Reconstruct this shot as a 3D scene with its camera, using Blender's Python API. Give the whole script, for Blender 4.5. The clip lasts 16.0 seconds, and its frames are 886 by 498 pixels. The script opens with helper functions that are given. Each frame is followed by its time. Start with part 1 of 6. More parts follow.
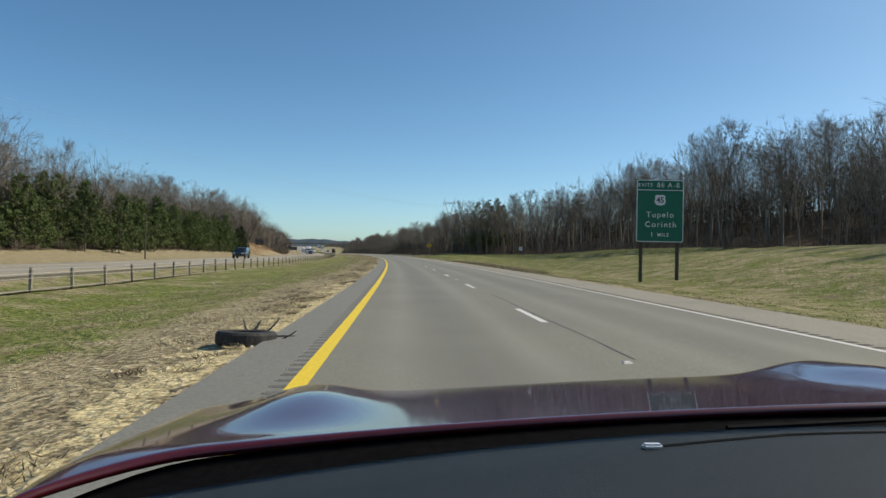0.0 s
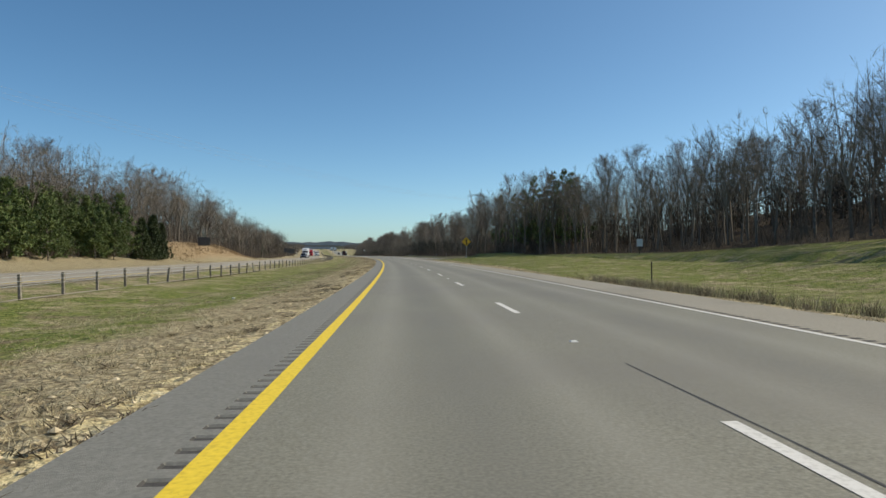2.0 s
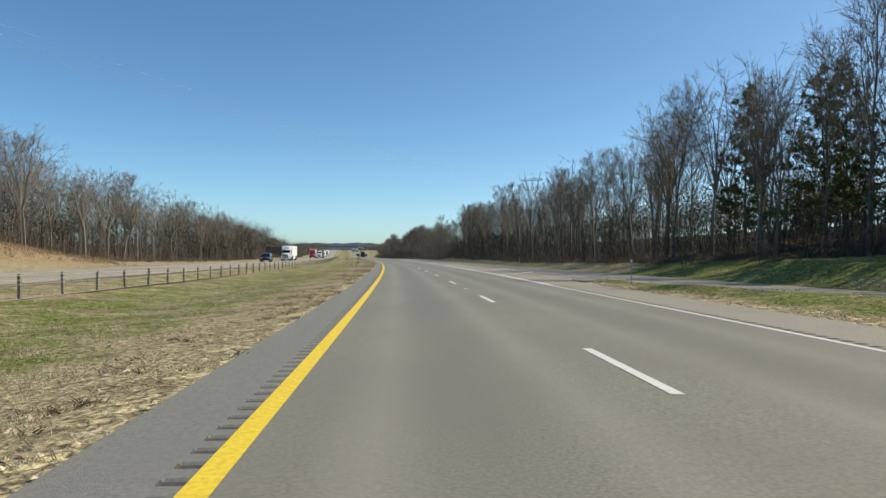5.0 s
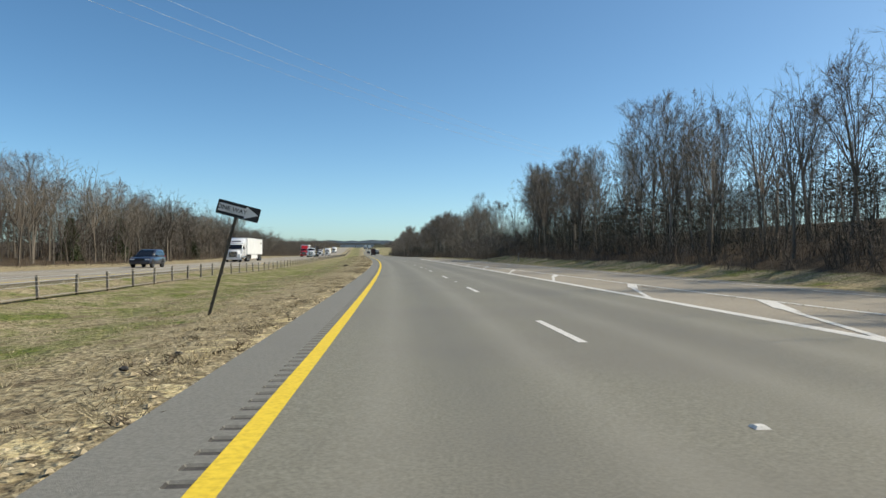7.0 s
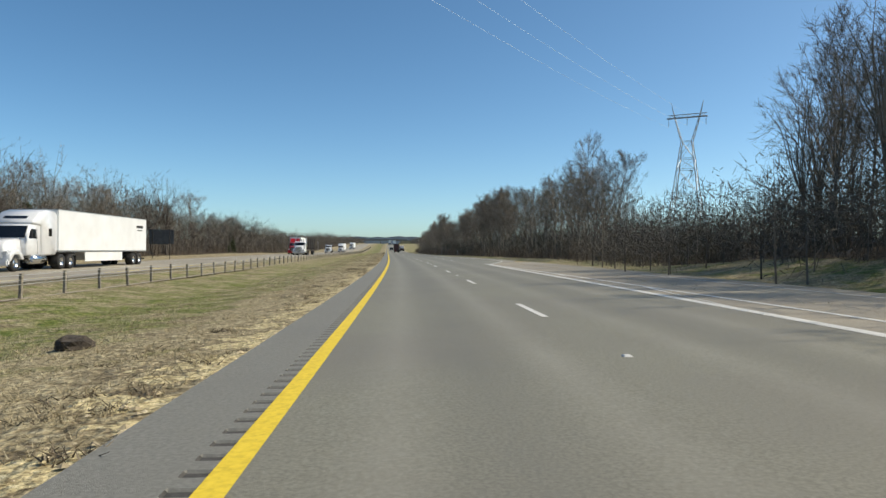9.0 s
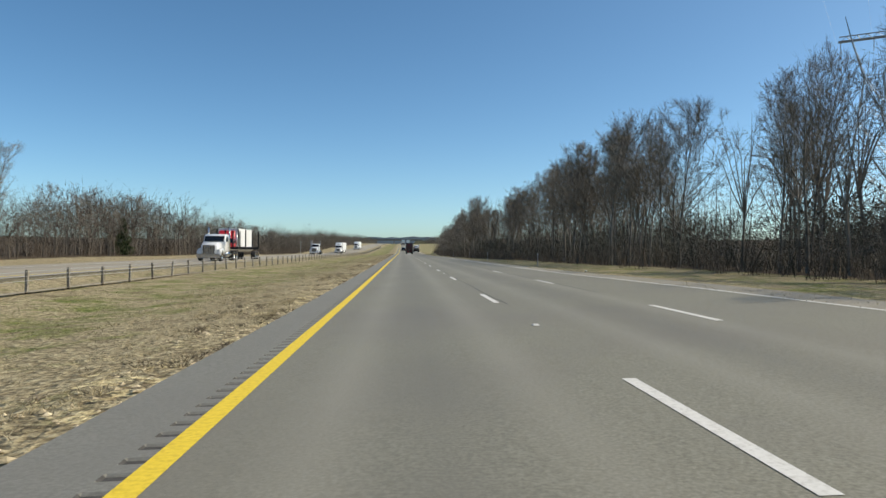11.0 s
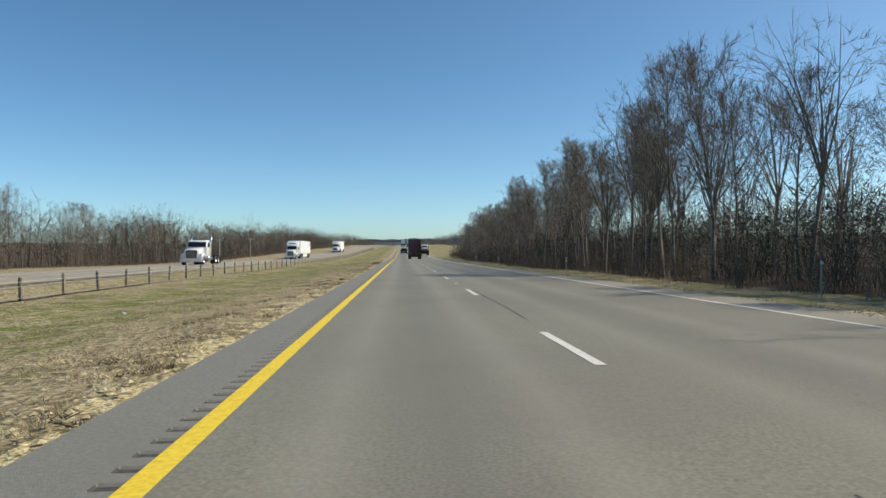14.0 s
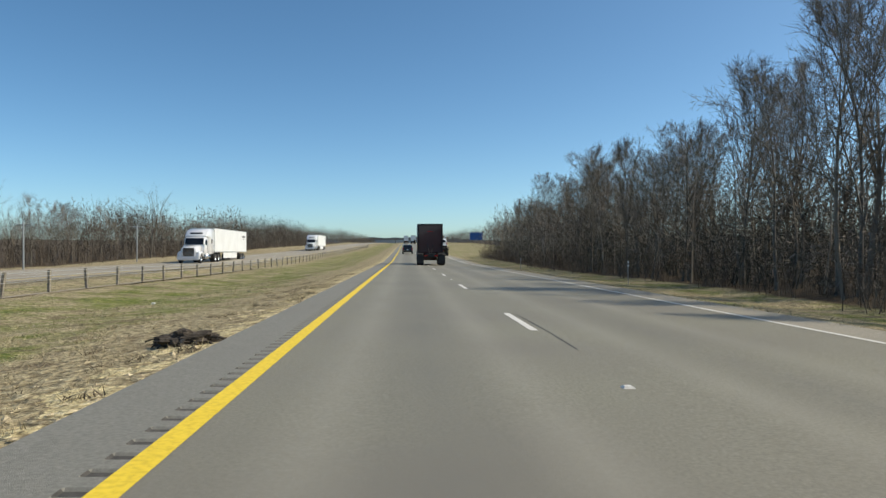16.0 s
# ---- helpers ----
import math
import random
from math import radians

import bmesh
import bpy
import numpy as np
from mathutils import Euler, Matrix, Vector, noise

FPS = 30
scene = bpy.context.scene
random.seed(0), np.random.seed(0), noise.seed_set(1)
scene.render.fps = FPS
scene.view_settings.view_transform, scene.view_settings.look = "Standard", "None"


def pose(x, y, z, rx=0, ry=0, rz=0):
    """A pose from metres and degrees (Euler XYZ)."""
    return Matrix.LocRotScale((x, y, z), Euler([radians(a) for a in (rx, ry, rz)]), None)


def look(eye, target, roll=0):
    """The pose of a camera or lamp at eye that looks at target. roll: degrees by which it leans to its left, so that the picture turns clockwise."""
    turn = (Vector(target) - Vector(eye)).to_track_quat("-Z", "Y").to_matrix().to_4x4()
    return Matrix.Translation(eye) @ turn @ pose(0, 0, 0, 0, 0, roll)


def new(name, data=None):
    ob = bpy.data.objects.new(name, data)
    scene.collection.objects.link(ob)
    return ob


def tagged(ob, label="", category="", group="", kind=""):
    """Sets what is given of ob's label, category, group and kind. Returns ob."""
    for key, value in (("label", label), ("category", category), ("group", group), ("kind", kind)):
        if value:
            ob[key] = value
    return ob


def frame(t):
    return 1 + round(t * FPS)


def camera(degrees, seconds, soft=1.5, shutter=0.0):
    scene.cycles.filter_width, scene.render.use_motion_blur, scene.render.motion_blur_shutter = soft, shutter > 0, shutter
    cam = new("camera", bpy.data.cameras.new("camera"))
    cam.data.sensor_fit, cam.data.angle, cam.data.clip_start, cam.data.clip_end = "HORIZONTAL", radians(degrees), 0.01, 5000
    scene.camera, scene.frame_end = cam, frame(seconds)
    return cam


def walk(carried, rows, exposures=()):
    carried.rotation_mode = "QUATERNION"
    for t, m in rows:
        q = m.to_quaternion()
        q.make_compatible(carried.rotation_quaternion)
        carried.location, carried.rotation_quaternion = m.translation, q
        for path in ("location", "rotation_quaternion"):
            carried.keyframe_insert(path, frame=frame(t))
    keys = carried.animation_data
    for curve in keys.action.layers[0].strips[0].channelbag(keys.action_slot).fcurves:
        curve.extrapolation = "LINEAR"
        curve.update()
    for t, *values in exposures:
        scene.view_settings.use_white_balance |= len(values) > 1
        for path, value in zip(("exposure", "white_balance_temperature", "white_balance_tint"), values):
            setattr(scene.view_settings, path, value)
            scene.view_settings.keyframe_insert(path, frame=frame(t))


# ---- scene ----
cam = camera(66.25, 16.0, soft=1.5)

# The road: a long left-hand curve that runs out into a straight. s runs along the
# middle of the passing lane, lat to its right.
CURVE, CURVE_END, STRAIGHT = 1 / 2400, 340.0, 440.0
ROAD_S0, ROAD_S1 = -600.0, 5200.0
_s = np.arange(ROAD_S0, ROAD_S1 + 1, 1.0)
_k = CURVE * np.clip((STRAIGHT - _s) / (STRAIGHT - CURVE_END), 0, 1)
_th = np.cumsum(_k)
_th -= np.interp(0, _s, _th)
_x = np.cumsum(-np.sin(_th))
_y = np.cumsum(np.cos(_th))
_x -= np.interp(0, _s, _x)
_y -= np.interp(0, _s, _y)


def heading(s):
    """The road's heading at s, radians to the left of +y."""
    return float(np.interp(s, _s, _th))


def plan(s, lat):
    """World x, y of a place beside the road; s and lat may be arrays."""
    th = np.interp(s, _s, _th)
    return np.interp(s, _s, _x) + lat * np.cos(th), np.interp(s, _s, _y) + lat * np.sin(th)


def bank(s, lat, edge=8.0):
    """Height given by the carriageway's cross slope, which changes from banked to crowned."""
    fall = np.tan(np.radians(np.interp(s, [-600, 0, 200, 317, 380, 405, 425, 445, 500, 530, 562, 600],
                                       [.3, .3, .45, .8, 1.7, 2.0, 1.45, .95, .6, .05, -1.1, -1.2])))
    return fall * np.where(lat < -2.7, -2.7 * np.clip((lat + 9) / 6.3, 0, 1), np.minimum(lat, edge))


def rise(s):
    """The long upgrade far ahead."""
    return np.interp(s, [640, 720, 810, 930, 1100, 1300, 1500], [0, 1.2, 3.0, 5.4, 8.0, 10.0, 11.0])


def sunk(s):
    """How far the median and the far carriageway lie below the near one."""
    return np.interp(s, [0, 120, 200, 290, 345, 375, 420, 480], [.02, .07, .09, .14, .27, .22, .07, .03])


def at(s, lat, z=0.0, turn=0.0):
    """A pose beside the road, facing along it."""
    x, y = plan(s, lat)
    return pose(float(x), float(y), z, 0, 0, math.degrees(heading(s)) + turn)


EYE = 1.25


def rig(s, lat, yaw, pitch, roll):
    x, y = plan(s, lat)
    return pose(float(x), float(y), EYE, 90 + pitch, -roll, math.degrees(heading(s)) + yaw)


DRIVE = [  # seconds, s, lat, yaw against the road, pitch, roll
    (0.0, 0.00, -0.76, -3.04, 0.37, 0.96),
    (0.5, 17.81, -0.69, -3.37, 0.43, 1.09),
    (1.0, 35.58, -0.62, -3.12, 0.74, -0.34),
    (1.5, 53.00, -0.59, -3.29, 0.51, 0.14),
    (2.0, 71.48, -0.55, -3.17, 0.41, -0.08),
    (2.5, 89.29, -0.56, -4.02, 0.66, 0.67),
    (3.0, 107.06, -0.57, -4.01, 0.70, 0.82),
    (3.5, 123.84, -0.56, -3.51, 0.56, 0.27),
    (4.0, 141.23, -0.56, -3.19, 0.46, 0.54),
    (4.5, 159.09, -0.60, -3.09, 0.63, 0.54),
    (7.0, 246.89, -0.72, -3.55, 0.37, 0.19),
    (7.5, 263.84, -0.66, -2.99, 0.33, 0.15),
    (8.0, 281.60, -0.73, -3.05, 0.19, 0.50),
    (8.5, 299.09, -0.75, -2.84, -0.10, 0.78),
    (9.0, 316.93, -0.74, -2.95, 0.09, 0.44),
    (11.5, 404.86, -0.24, -3.08, 0.12, 0.64),
    (12.0, 422.86, -0.29, -3.14, 0.11, 0.80),
    (12.5, 440.17, -0.32, -2.74, 0.38, 0.03),
    (13.0, 457.57, -0.35, -2.78, -0.02, -1.11),
    (13.5, 475.15, -0.38, -3.50, 0.15, -0.72),
    (14.0, 492.72, -0.31, -3.44, 0.28, -0.32),
    (14.5, 509.96, -0.30, -3.55, 0.33, 0.37),
    (15.0, 527.65, -0.24, -3.53, 0.19, -0.12),
    (15.5, 544.35, -0.27, -3.46, 0.15, 0.75),
    (16.0, 562.24, -0.25, -3.19, 0.18, -0.13),
]
walk(cam, [(t, rig(*row)) for t, *row in DRIVE], [(0, -.18), (3.5, -.22), (4.5, .02), (7, 0), (9, -.07), (16, -.08)])

# ---- light ----
SUN_AZ, SUN_EL = -79.0, 41.5  # degrees from +y (left positive), above the horizon
world = bpy.data.worlds.new("world")
scene.world = world
world.use_nodes = True
sky = world.node_tree.nodes.new("ShaderNodeTexSky")
sky.sky_type, sky.sun_disc = "NISHITA", False
sky.sun_elevation, sky.sun_rotation = radians(SUN_EL), radians(-SUN_AZ)
sky.air_density, sky.dust_density, sky.ozone_density = 0.6, 0.9, 1.4
back = world.node_tree.nodes["Background"]
deep_blue = world.node_tree.nodes.new("ShaderNodeHueSaturation")
deep_blue.inputs["Saturation"].default_value = 1.17
world.node_tree.links.new(sky.outputs[0], deep_blue.inputs["Color"])
clear = world.node_tree.nodes.new("ShaderNodeMix")
clear.data_type, clear.blend_type = "RGBA", "MULTIPLY"
clear.inputs[0].default_value, clear.inputs[7].default_value = 1.0, (.875, 1.01, .925, 1)
world.node_tree.links.new(deep_blue.outputs[0], clear.inputs[6])
world.node_tree.links.new(clear.outputs[2], back.inputs[0])
back.inputs[1].default_value = 0.178
sun = new("sun", bpy.data.lights.new("sun", "SUN"))
sun.data.energy, sun.data.angle, sun.data.color = 4.6, radians(0.53), (1.0, 0.885, 0.70)
sun.matrix_world = look((0, 0, 0), (math.sin(radians(SUN_AZ)) * math.cos(radians(SUN_EL)),
                                    -math.cos(radians(SUN_AZ)) * math.cos(radians(SUN_EL)), -math.sin(radians(SUN_EL))))
sun.location = (40, 40, 60)

# ---- materials ----
def material(name, colors, scale=2.0, detail=6.0, rough=0.8, metal=0.0, bump=0.0, bump_scale=None, spots=None, coat=0.0,
             island=0.0, each=0.0, big=None, spec=0.5, emit=None, lanes=()):
    """A procedural surface: a noise ramp of colours, with grain, large stains, relief and variation from piece to piece."""
    m = bpy.data.materials.new(name)
    m.use_nodes = True
    nt = m.node_tree
    N, L = nt.nodes, nt.links
    b = N["Principled BSDF"]
    b.inputs["Roughness"].default_value, b.inputs["Metallic"].default_value = rough, metal
    b.inputs["Specular IOR Level"].default_value = spec
    if coat:
        b.inputs["Coat Weight"].default_value, b.inputs["Coat Roughness"].default_value = coat, 0.05
    geo = N.new("ShaderNodeNewGeometry")
    n1 = N.new("ShaderNodeTexNoise")
    n1.inputs["Scale"].default_value, n1.inputs["Detail"].default_value = scale, detail
    L.new(geo.outputs["Position"], n1.inputs["Vector"])
    ramp = N.new("ShaderNodeValToRGB")
    e = ramp.color_ramp.elements
    while len(e) < len(colors):
        e.new(0.5)
    for i, c in enumerate(colors):
        e[i].position = 0.32 + 0.36 * i / max(1, len(colors) - 1)
        e[i].color = (*c, 1)
    L.new(n1.outputs["Fac"], ramp.inputs["Fac"])
    out = ramp.outputs["Color"]

    def mixed(kind, fac, a, colour):
        mix = N.new("ShaderNodeMix")
        mix.data_type, mix.blend_type = "RGBA", kind
        if isinstance(fac, float):
            mix.inputs[0].default_value = fac
        else:
            L.new(fac, mix.inputs[0])
        L.new(a, mix.inputs[6])
        if isinstance(colour, tuple):
            mix.inputs[7].default_value = (*colour, 1)
        else:
            L.new(colour, mix.inputs[7])
        return mix.outputs[2]

    if big:  # (scale, colour, low, high): large patches of a second colour
        n2 = N.new("ShaderNodeTexNoise")
        n2.inputs["Scale"].default_value, n2.inputs["Detail"].default_value = big[0], 4
        L.new(geo.outputs["Position"], n2.inputs["Vector"])
        r2 = N.new("ShaderNodeMapRange")
        r2.inputs[1].default_value, r2.inputs[2].default_value = big[2], big[3]
        L.new(n2.outputs["Fac"], r2.inputs[0])
        out = mixed("MIX", r2.outputs[0], out, big[1])
    if spots:  # (scale, colour, threshold)
        v = N.new("ShaderNodeTexVoronoi")
        v.inputs["Scale"].default_value = spots[0]
        L.new(geo.outputs["Position"], v.inputs["Vector"])
        r3 = N.new("ShaderNodeMapRange")
        r3.inputs[1].default_value, r3.inputs[2].default_value = spots[2], spots[2] * 0.6
        L.new(v.outputs["Distance"], r3.inputs[0])
        out = mixed("MIX", r3.outputs[0], out, spots[1])
    for amount, source in ((island, geo.outputs["Random Per Island"]), (each, None)):
        if not amount:
            continue
        if source is None:
            source = N.new("ShaderNodeObjectInfo").outputs["Random"]
        r4 = N.new("ShaderNodeMapRange")
        r4.inputs[3].default_value, r4.inputs[4].default_value = 1 - amount, 1 + amount
        L.new(source, r4.inputs[0])
        hsv = N.new("ShaderNodeHueSaturation")
        L.new(r4.outputs[0], hsv.inputs["Value"])
        L.new(out, hsv.inputs["Color"])
        out = hsv.outputs["Color"]
    for centre, width, colour, most in lanes:  # worn or oily bands along the lanes
        at_lat = N.new("ShaderNodeAttribute")
        at_lat.attribute_name = "lat"
        off = N.new("ShaderNodeMath")
        off.operation = "SUBTRACT"
        L.new(at_lat.outputs["Fac"], off.inputs[0])
        off.inputs[1].default_value = centre
        size = N.new("ShaderNodeMath")
        size.operation = "ABSOLUTE"
        L.new(off.outputs[0], size.inputs[0])
        blot = N.new("ShaderNodeTexNoise")
        blot.inputs["Scale"].default_value, blot.inputs["Detail"].default_value = .35, 5
        L.new(geo.outputs["Position"], blot.inputs["Vector"])
        r5 = N.new("ShaderNodeMapRange")
        r5.inputs[1].default_value, r5.inputs[2].default_value, r5.inputs[3].default_value, r5.inputs[4].default_value = 0, width, most, 0
        L.new(size.outputs[0], r5.inputs[0])
        f5 = N.new("ShaderNodeMath")
        f5.operation = "MULTIPLY"
        L.new(r5.outputs[0], f5.inputs[0])
        L.new(blot.outputs["Fac"], f5.inputs[1])
        out = mixed("MIX", f5.outputs[0], out, colour)
    L.new(out, b.inputs["Base Color"])
    if bump:
        nb = N.new("ShaderNodeTexNoise")
        nb.inputs["Scale"].default_value, nb.inputs["Detail"].default_value = bump_scale or scale * 4, 5
        L.new(geo.outputs["Position"], nb.inputs["Vector"])
        bp = N.new("ShaderNodeBump")
        bp.inputs["Strength"].default_value, bp.inputs["Distance"].default_value = 1.0, bump
        L.new(nb.outputs["Fac"], bp.inputs["Height"])
        L.new(bp.outputs[0], b.inputs["Normal"])
    if emit:
        b.inputs["Emission Color"].default_value, b.inputs["Emission Strength"].default_value = (*emit[0], 1), emit[1]
    return m


ASPHALT = material("asphalt", [(.165, .157, .118), (.215, .206, .157), (.275, .265, .206)], 34, rough=0.68, bump=.004, bump_scale=160,
                   big=(.22, (.19, .178, .145), .42, .72), spots=(70, (.40, .39, .35), .12),
                   lanes=[(0.0, .8, (.14, .135, .115), .75), (3.7, .8, (.14, .135, .115), .75), (-.85, .45, (.31, .295, .245), .7), (.9, .45, (.31, .295, .245), .7),
                          (2.85, .45, (.31, .295, .245), .6), (4.6, .45, (.31, .295, .245), .6)])
SHOULDER = material("shoulder_asphalt", [(.165, .163, .142), (.198, .195, .17), (.235, .23, .204)], 30, rough=.8, bump=.005, bump_scale=120,
                    big=(.4, (.185, .18, .16), .5, .8), spots=(60, (.32, .31, .28), .12))
PALE_SHOULDER = material("pale_shoulder_asphalt", [(.23, .212, .168), (.29, .268, .215), (.345, .32, .26)], 24, rough=.85, bump=.005, bump_scale=120,
                         big=(.3, (.21, .197, .16), .5, .8))
CONCRETE = material("old_road_surface", [(.28, .25, .19), (.33, .295, .23), (.37, .335, .265)], 20, rough=.9, bump=.004, bump_scale=100,
                    big=(.15, (.25, .225, .185), .45, .7))
WHITE_LINE = material("white_road_paint", [(.55, .54, .50), (.68, .67, .63), (.72, .71, .67)], 25, rough=.75, bump=.002, bump_scale=120,
                      spots=(22, (.35, .34, .32), .05))
YELLOW_LINE = material("yellow_road_paint", [(.66, .47, .03), (.78, .57, .035), (.84, .62, .045)], 20, rough=.75, bump=.002, bump_scale=120,
                       spots=(30, (.25, .19, .07), .08))
TAR = material("tar_seam", [(.03, .03, .028), (.055, .053, .05)], 8, rough=.7, bump=.003)
GROOVE = material("rumble_groove", [(.045, .043, .04), (.08, .076, .07)], 20, rough=.9, bump=.004)


def ground_material():
    """Dry winter turf with greener strips in the ditches, bare pale soil along the pavement's edge."""
    m = bpy.data.materials.new("winter_turf")
    m.use_nodes = True
    nt = m.node_tree
    N, L = nt.nodes, nt.links
    b = N["Principled BSDF"]
    b.inputs["Roughness"].default_value = 0.95
    b.inputs["Specular IOR Level"].default_value = 0.15
    geo = N.new("ShaderNodeNewGeometry")

    def noise_of(scale, detail=6):
        n = N.new("ShaderNodeTexNoise")
        n.inputs["Scale"].default_value, n.inputs["Detail"].default_value = scale, detail
        L.new(geo.outputs["Position"], n.inputs["Vector"])
        return n.outputs["Fac"]

    def ramped(fac, stops):
        r = N.new("ShaderNodeValToRGB")
        while len(r.color_ramp.elements) < len(stops):
            r.color_ramp.elements.new(.5)
        for el, (p, c) in zip(r.color_ramp.elements, stops):
            el.position, el.color = p, (*c, 1)
        L.new(fac, r.inputs[0])
        return r.outputs[0]

    def attribute(name):
        a = N.new("ShaderNodeAttribute")
        a.attribute_name = name
        return a.outputs["Fac"]

    def add(a, c, k):
        x = N.new("ShaderNodeMath")
        x.operation = "MULTIPLY_ADD"
        L.new(a, x.inputs[0])
        x.inputs[1].default_value = k
        L.new(c, x.inputs[2])
        return x.outputs[0]

    def mix(f, a, c):
        x = N.new("ShaderNodeMix")
        x.data_type = "RGBA"
        L.new(f, x.inputs[0])
        L.new(a, x.inputs[6])
        L.new(c, x.inputs[7])
        return x.outputs[2]

    def stretch(v, lo, hi):
        x = N.new("ShaderNodeMapRange")
        x.inputs[1].default_value, x.inputs[2].default_value = lo, hi
        L.new(v, x.inputs[0])
        return x.outputs[0]

    dry = ramped(noise_of(7, 9), [(.32, (.16, .13, .077)), (.45, (.30, .252, .152)), (.55, (.39, .333, .206)), (.68, (.50, .438, .288))])
    green = ramped(noise_of(6, 9), [(.32, (.060, .085, .016)), (.46, (.120, .155, .034)), (.56, (.185, .208, .052)), (.68, (.29, .275, .10))])
    soil = ramped(noise_of(9, 9), [(.30, (.26, .205, .11)), (.44, (.50, .42, .235)), (.56, (.60, .515, .30)), (.7, (.72, .64, .42))])
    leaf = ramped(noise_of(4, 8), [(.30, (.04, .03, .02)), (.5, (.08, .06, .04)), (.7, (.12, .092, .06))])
    wob = noise_of(.5, 5)
    half = N.new("ShaderNodeValue")
    half.outputs[0].default_value = -0.5
    shift = add(half.outputs[0], wob, 1.0)
    mid = add(half.outputs[0], noise_of(1.6, 8), 1.0)
    patch = add(shift, add(mid, attribute("green"), 1.3), 1.6)
    c = mix(stretch(patch, .22, .72), dry, green)
    dead = ramped(noise_of(11, 8), [(.3, (.095, .075, .045)), (.5, (.18, .143, .088)), (.7, (.27, .22, .142))])
    c = mix(stretch(noise_of(1.1, 9), .56, .72), c, dead)
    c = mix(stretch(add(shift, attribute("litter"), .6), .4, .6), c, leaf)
    fine = add(half.outputs[0], noise_of(2.5, 6), 1.0)
    bare = add(mid, attribute("soil"), 2.4)
    c = mix(stretch(bare, .45, .53), c, dead)
    c = mix(stretch(bare, .53, .60), c, soil)
    sedge = ramped(noise_of(5, 9), [(.3, (.17, .115, .06)), (.45, (.28, .20, .11)), (.55, (.36, .27, .16)), (.7, (.46, .37, .24))])
    c = mix(stretch(add(fine, attribute("sedge"), 1.5), .4, .6), c, sedge)
    grain = N.new("ShaderNodeMix")
    grain.data_type, grain.blend_type = "RGBA", "MULTIPLY"
    grain.inputs[0].default_value = 1.0
    L.new(c, grain.inputs[6])
    L.new(ramped(noise_of(21, 10), [(.30, (.42, .40, .37)), (.46, (.92, .91, .90)), (.56, (1.08, 1.08, 1.07)), (.70, (1.45, 1.43, 1.38))]), grain.inputs[7])
    L.new(grain.outputs[2], b.inputs["Base Color"])
    bp = N.new("ShaderNodeBump")
    bp.inputs["Distance"].default_value = .14
    L.new(noise_of(7, 9), bp.inputs["Height"])
    L.new(bp.outputs[0], b.inputs["Normal"])
    return m


TURF = ground_material()
BARK = material("winter_bark", [(.08, .07, .057), (.135, .12, .098), (.20, .18, .15)], 3, rough=.9, bump=.02, each=.25)
BARK_PALE = material("pale_bark", [(.11, .098, .08), (.18, .16, .132), (.30, .275, .235)], 2.5, rough=.9, bump=.015, each=.2)
TWIG = material("winter_twigs", [(.135, .114, .091), (.20, .172, .138), (.28, .244, .20)], .6, rough=.9, each=.22)
FAR_WOOD = material("far_winter_wood", [(.135, .113, .087), (.19, .161, .126), (.25, .216, .172)], .15, rough=.95, island=.17)
SCRUB_WOOD = material("dark_scrub_wood", [(.088, .075, .059), (.125, .107, .086), (.17, .147, .12)], .2, rough=.95, island=.25)
NEEDLE = material("pine_needles", [(.06, .095, .025), (.11, .155, .042), (.17, .21, .065)], .8, rough=.7, island=.35, each=.15)
CEDAR = material("cedar_foliage", [(.025, .04, .015), (.045, .065, .022), (.075, .095, .035)], .8, rough=.75, island=.35, each=.2)
# evergreen tone with the shade under the trees put into the colour
SHADED_UNDERGROWTH = material("shade_dark_evergreens", [(.045, .046, .034), (.068, .068, .05), (.10, .095, .072)], .5, rough=.95, island=.35)
BRUSH = material("winter_brush", [(.085, .065, .047), (.13, .102, .076), (.19, .152, .114)], .4, rough=.95, island=.35)
DRY_BLADE = material("dry_grass_blades", [(.30, .25, .148), (.42, .36, .225), (.54, .475, .315)], .7, rough=.85, island=.3)
GREEN_BLADE = material("green_grass_blades", [(.105, .135, .03), (.17, .195, .05), (.27, .265, .095)], .5, rough=.8, island=.3)
SEDGE = material("rusty_sedge", [(.24, .165, .085), (.34, .25, .14), (.44, .34, .21)], .6, rough=.85, island=.3)
DEAD_BLADE = material("dead_grass_mat", [(.09, .07, .045), (.15, .12, .08), (.22, .18, .125)], .9, rough=.9, island=.3)
CLOD = material("pale_soil_clods", [(.38, .31, .19), (.54, .45, .29), (.66, .56, .38)], 6, rough=.95, island=.25, bump=.01)
GALV = material("galvanised_steel", [(.30, .31, .31), (.40, .41, .41), (.46, .47, .47)], 10, rough=.45, metal=.7, bump=.001)
RUSTY = material("weathered_steel_post", [(.055, .05, .04), (.09, .08, .065), (.13, .115, .09)], 12, rough=.75, metal=.3, bump=.002)
SIGN_GREEN = material("green_sign_sheet", [(.006, .13, .075), (.008, .15, .085)], 2, rough=.45, big=(.8, (.007, .12, .07), .5, .8))
SIGN_WHITE = material("white_sign_sheet", [(.70, .71, .70), (.78, .79, .78)], 3, rough=.45)
SIGN_YELLOW = material("yellow_sign_sheet", [(.72, .42, .012), (.80, .48, .016)], 3, rough=.45)
SIGN_BLACK = material("black_sign_ink", [(.012, .012, .012), (.025, .025, .025)], 6, rough=.5)
SIGN_BLUE = material("blue_sign_sheet", [(.012, .07, .26), (.018, .09, .32)], 3, rough=.45)
SIGN_BACK = material("bare_sign_back", [(.09, .095, .10), (.13, .135, .14)], 3, rough=.6, metal=.5)


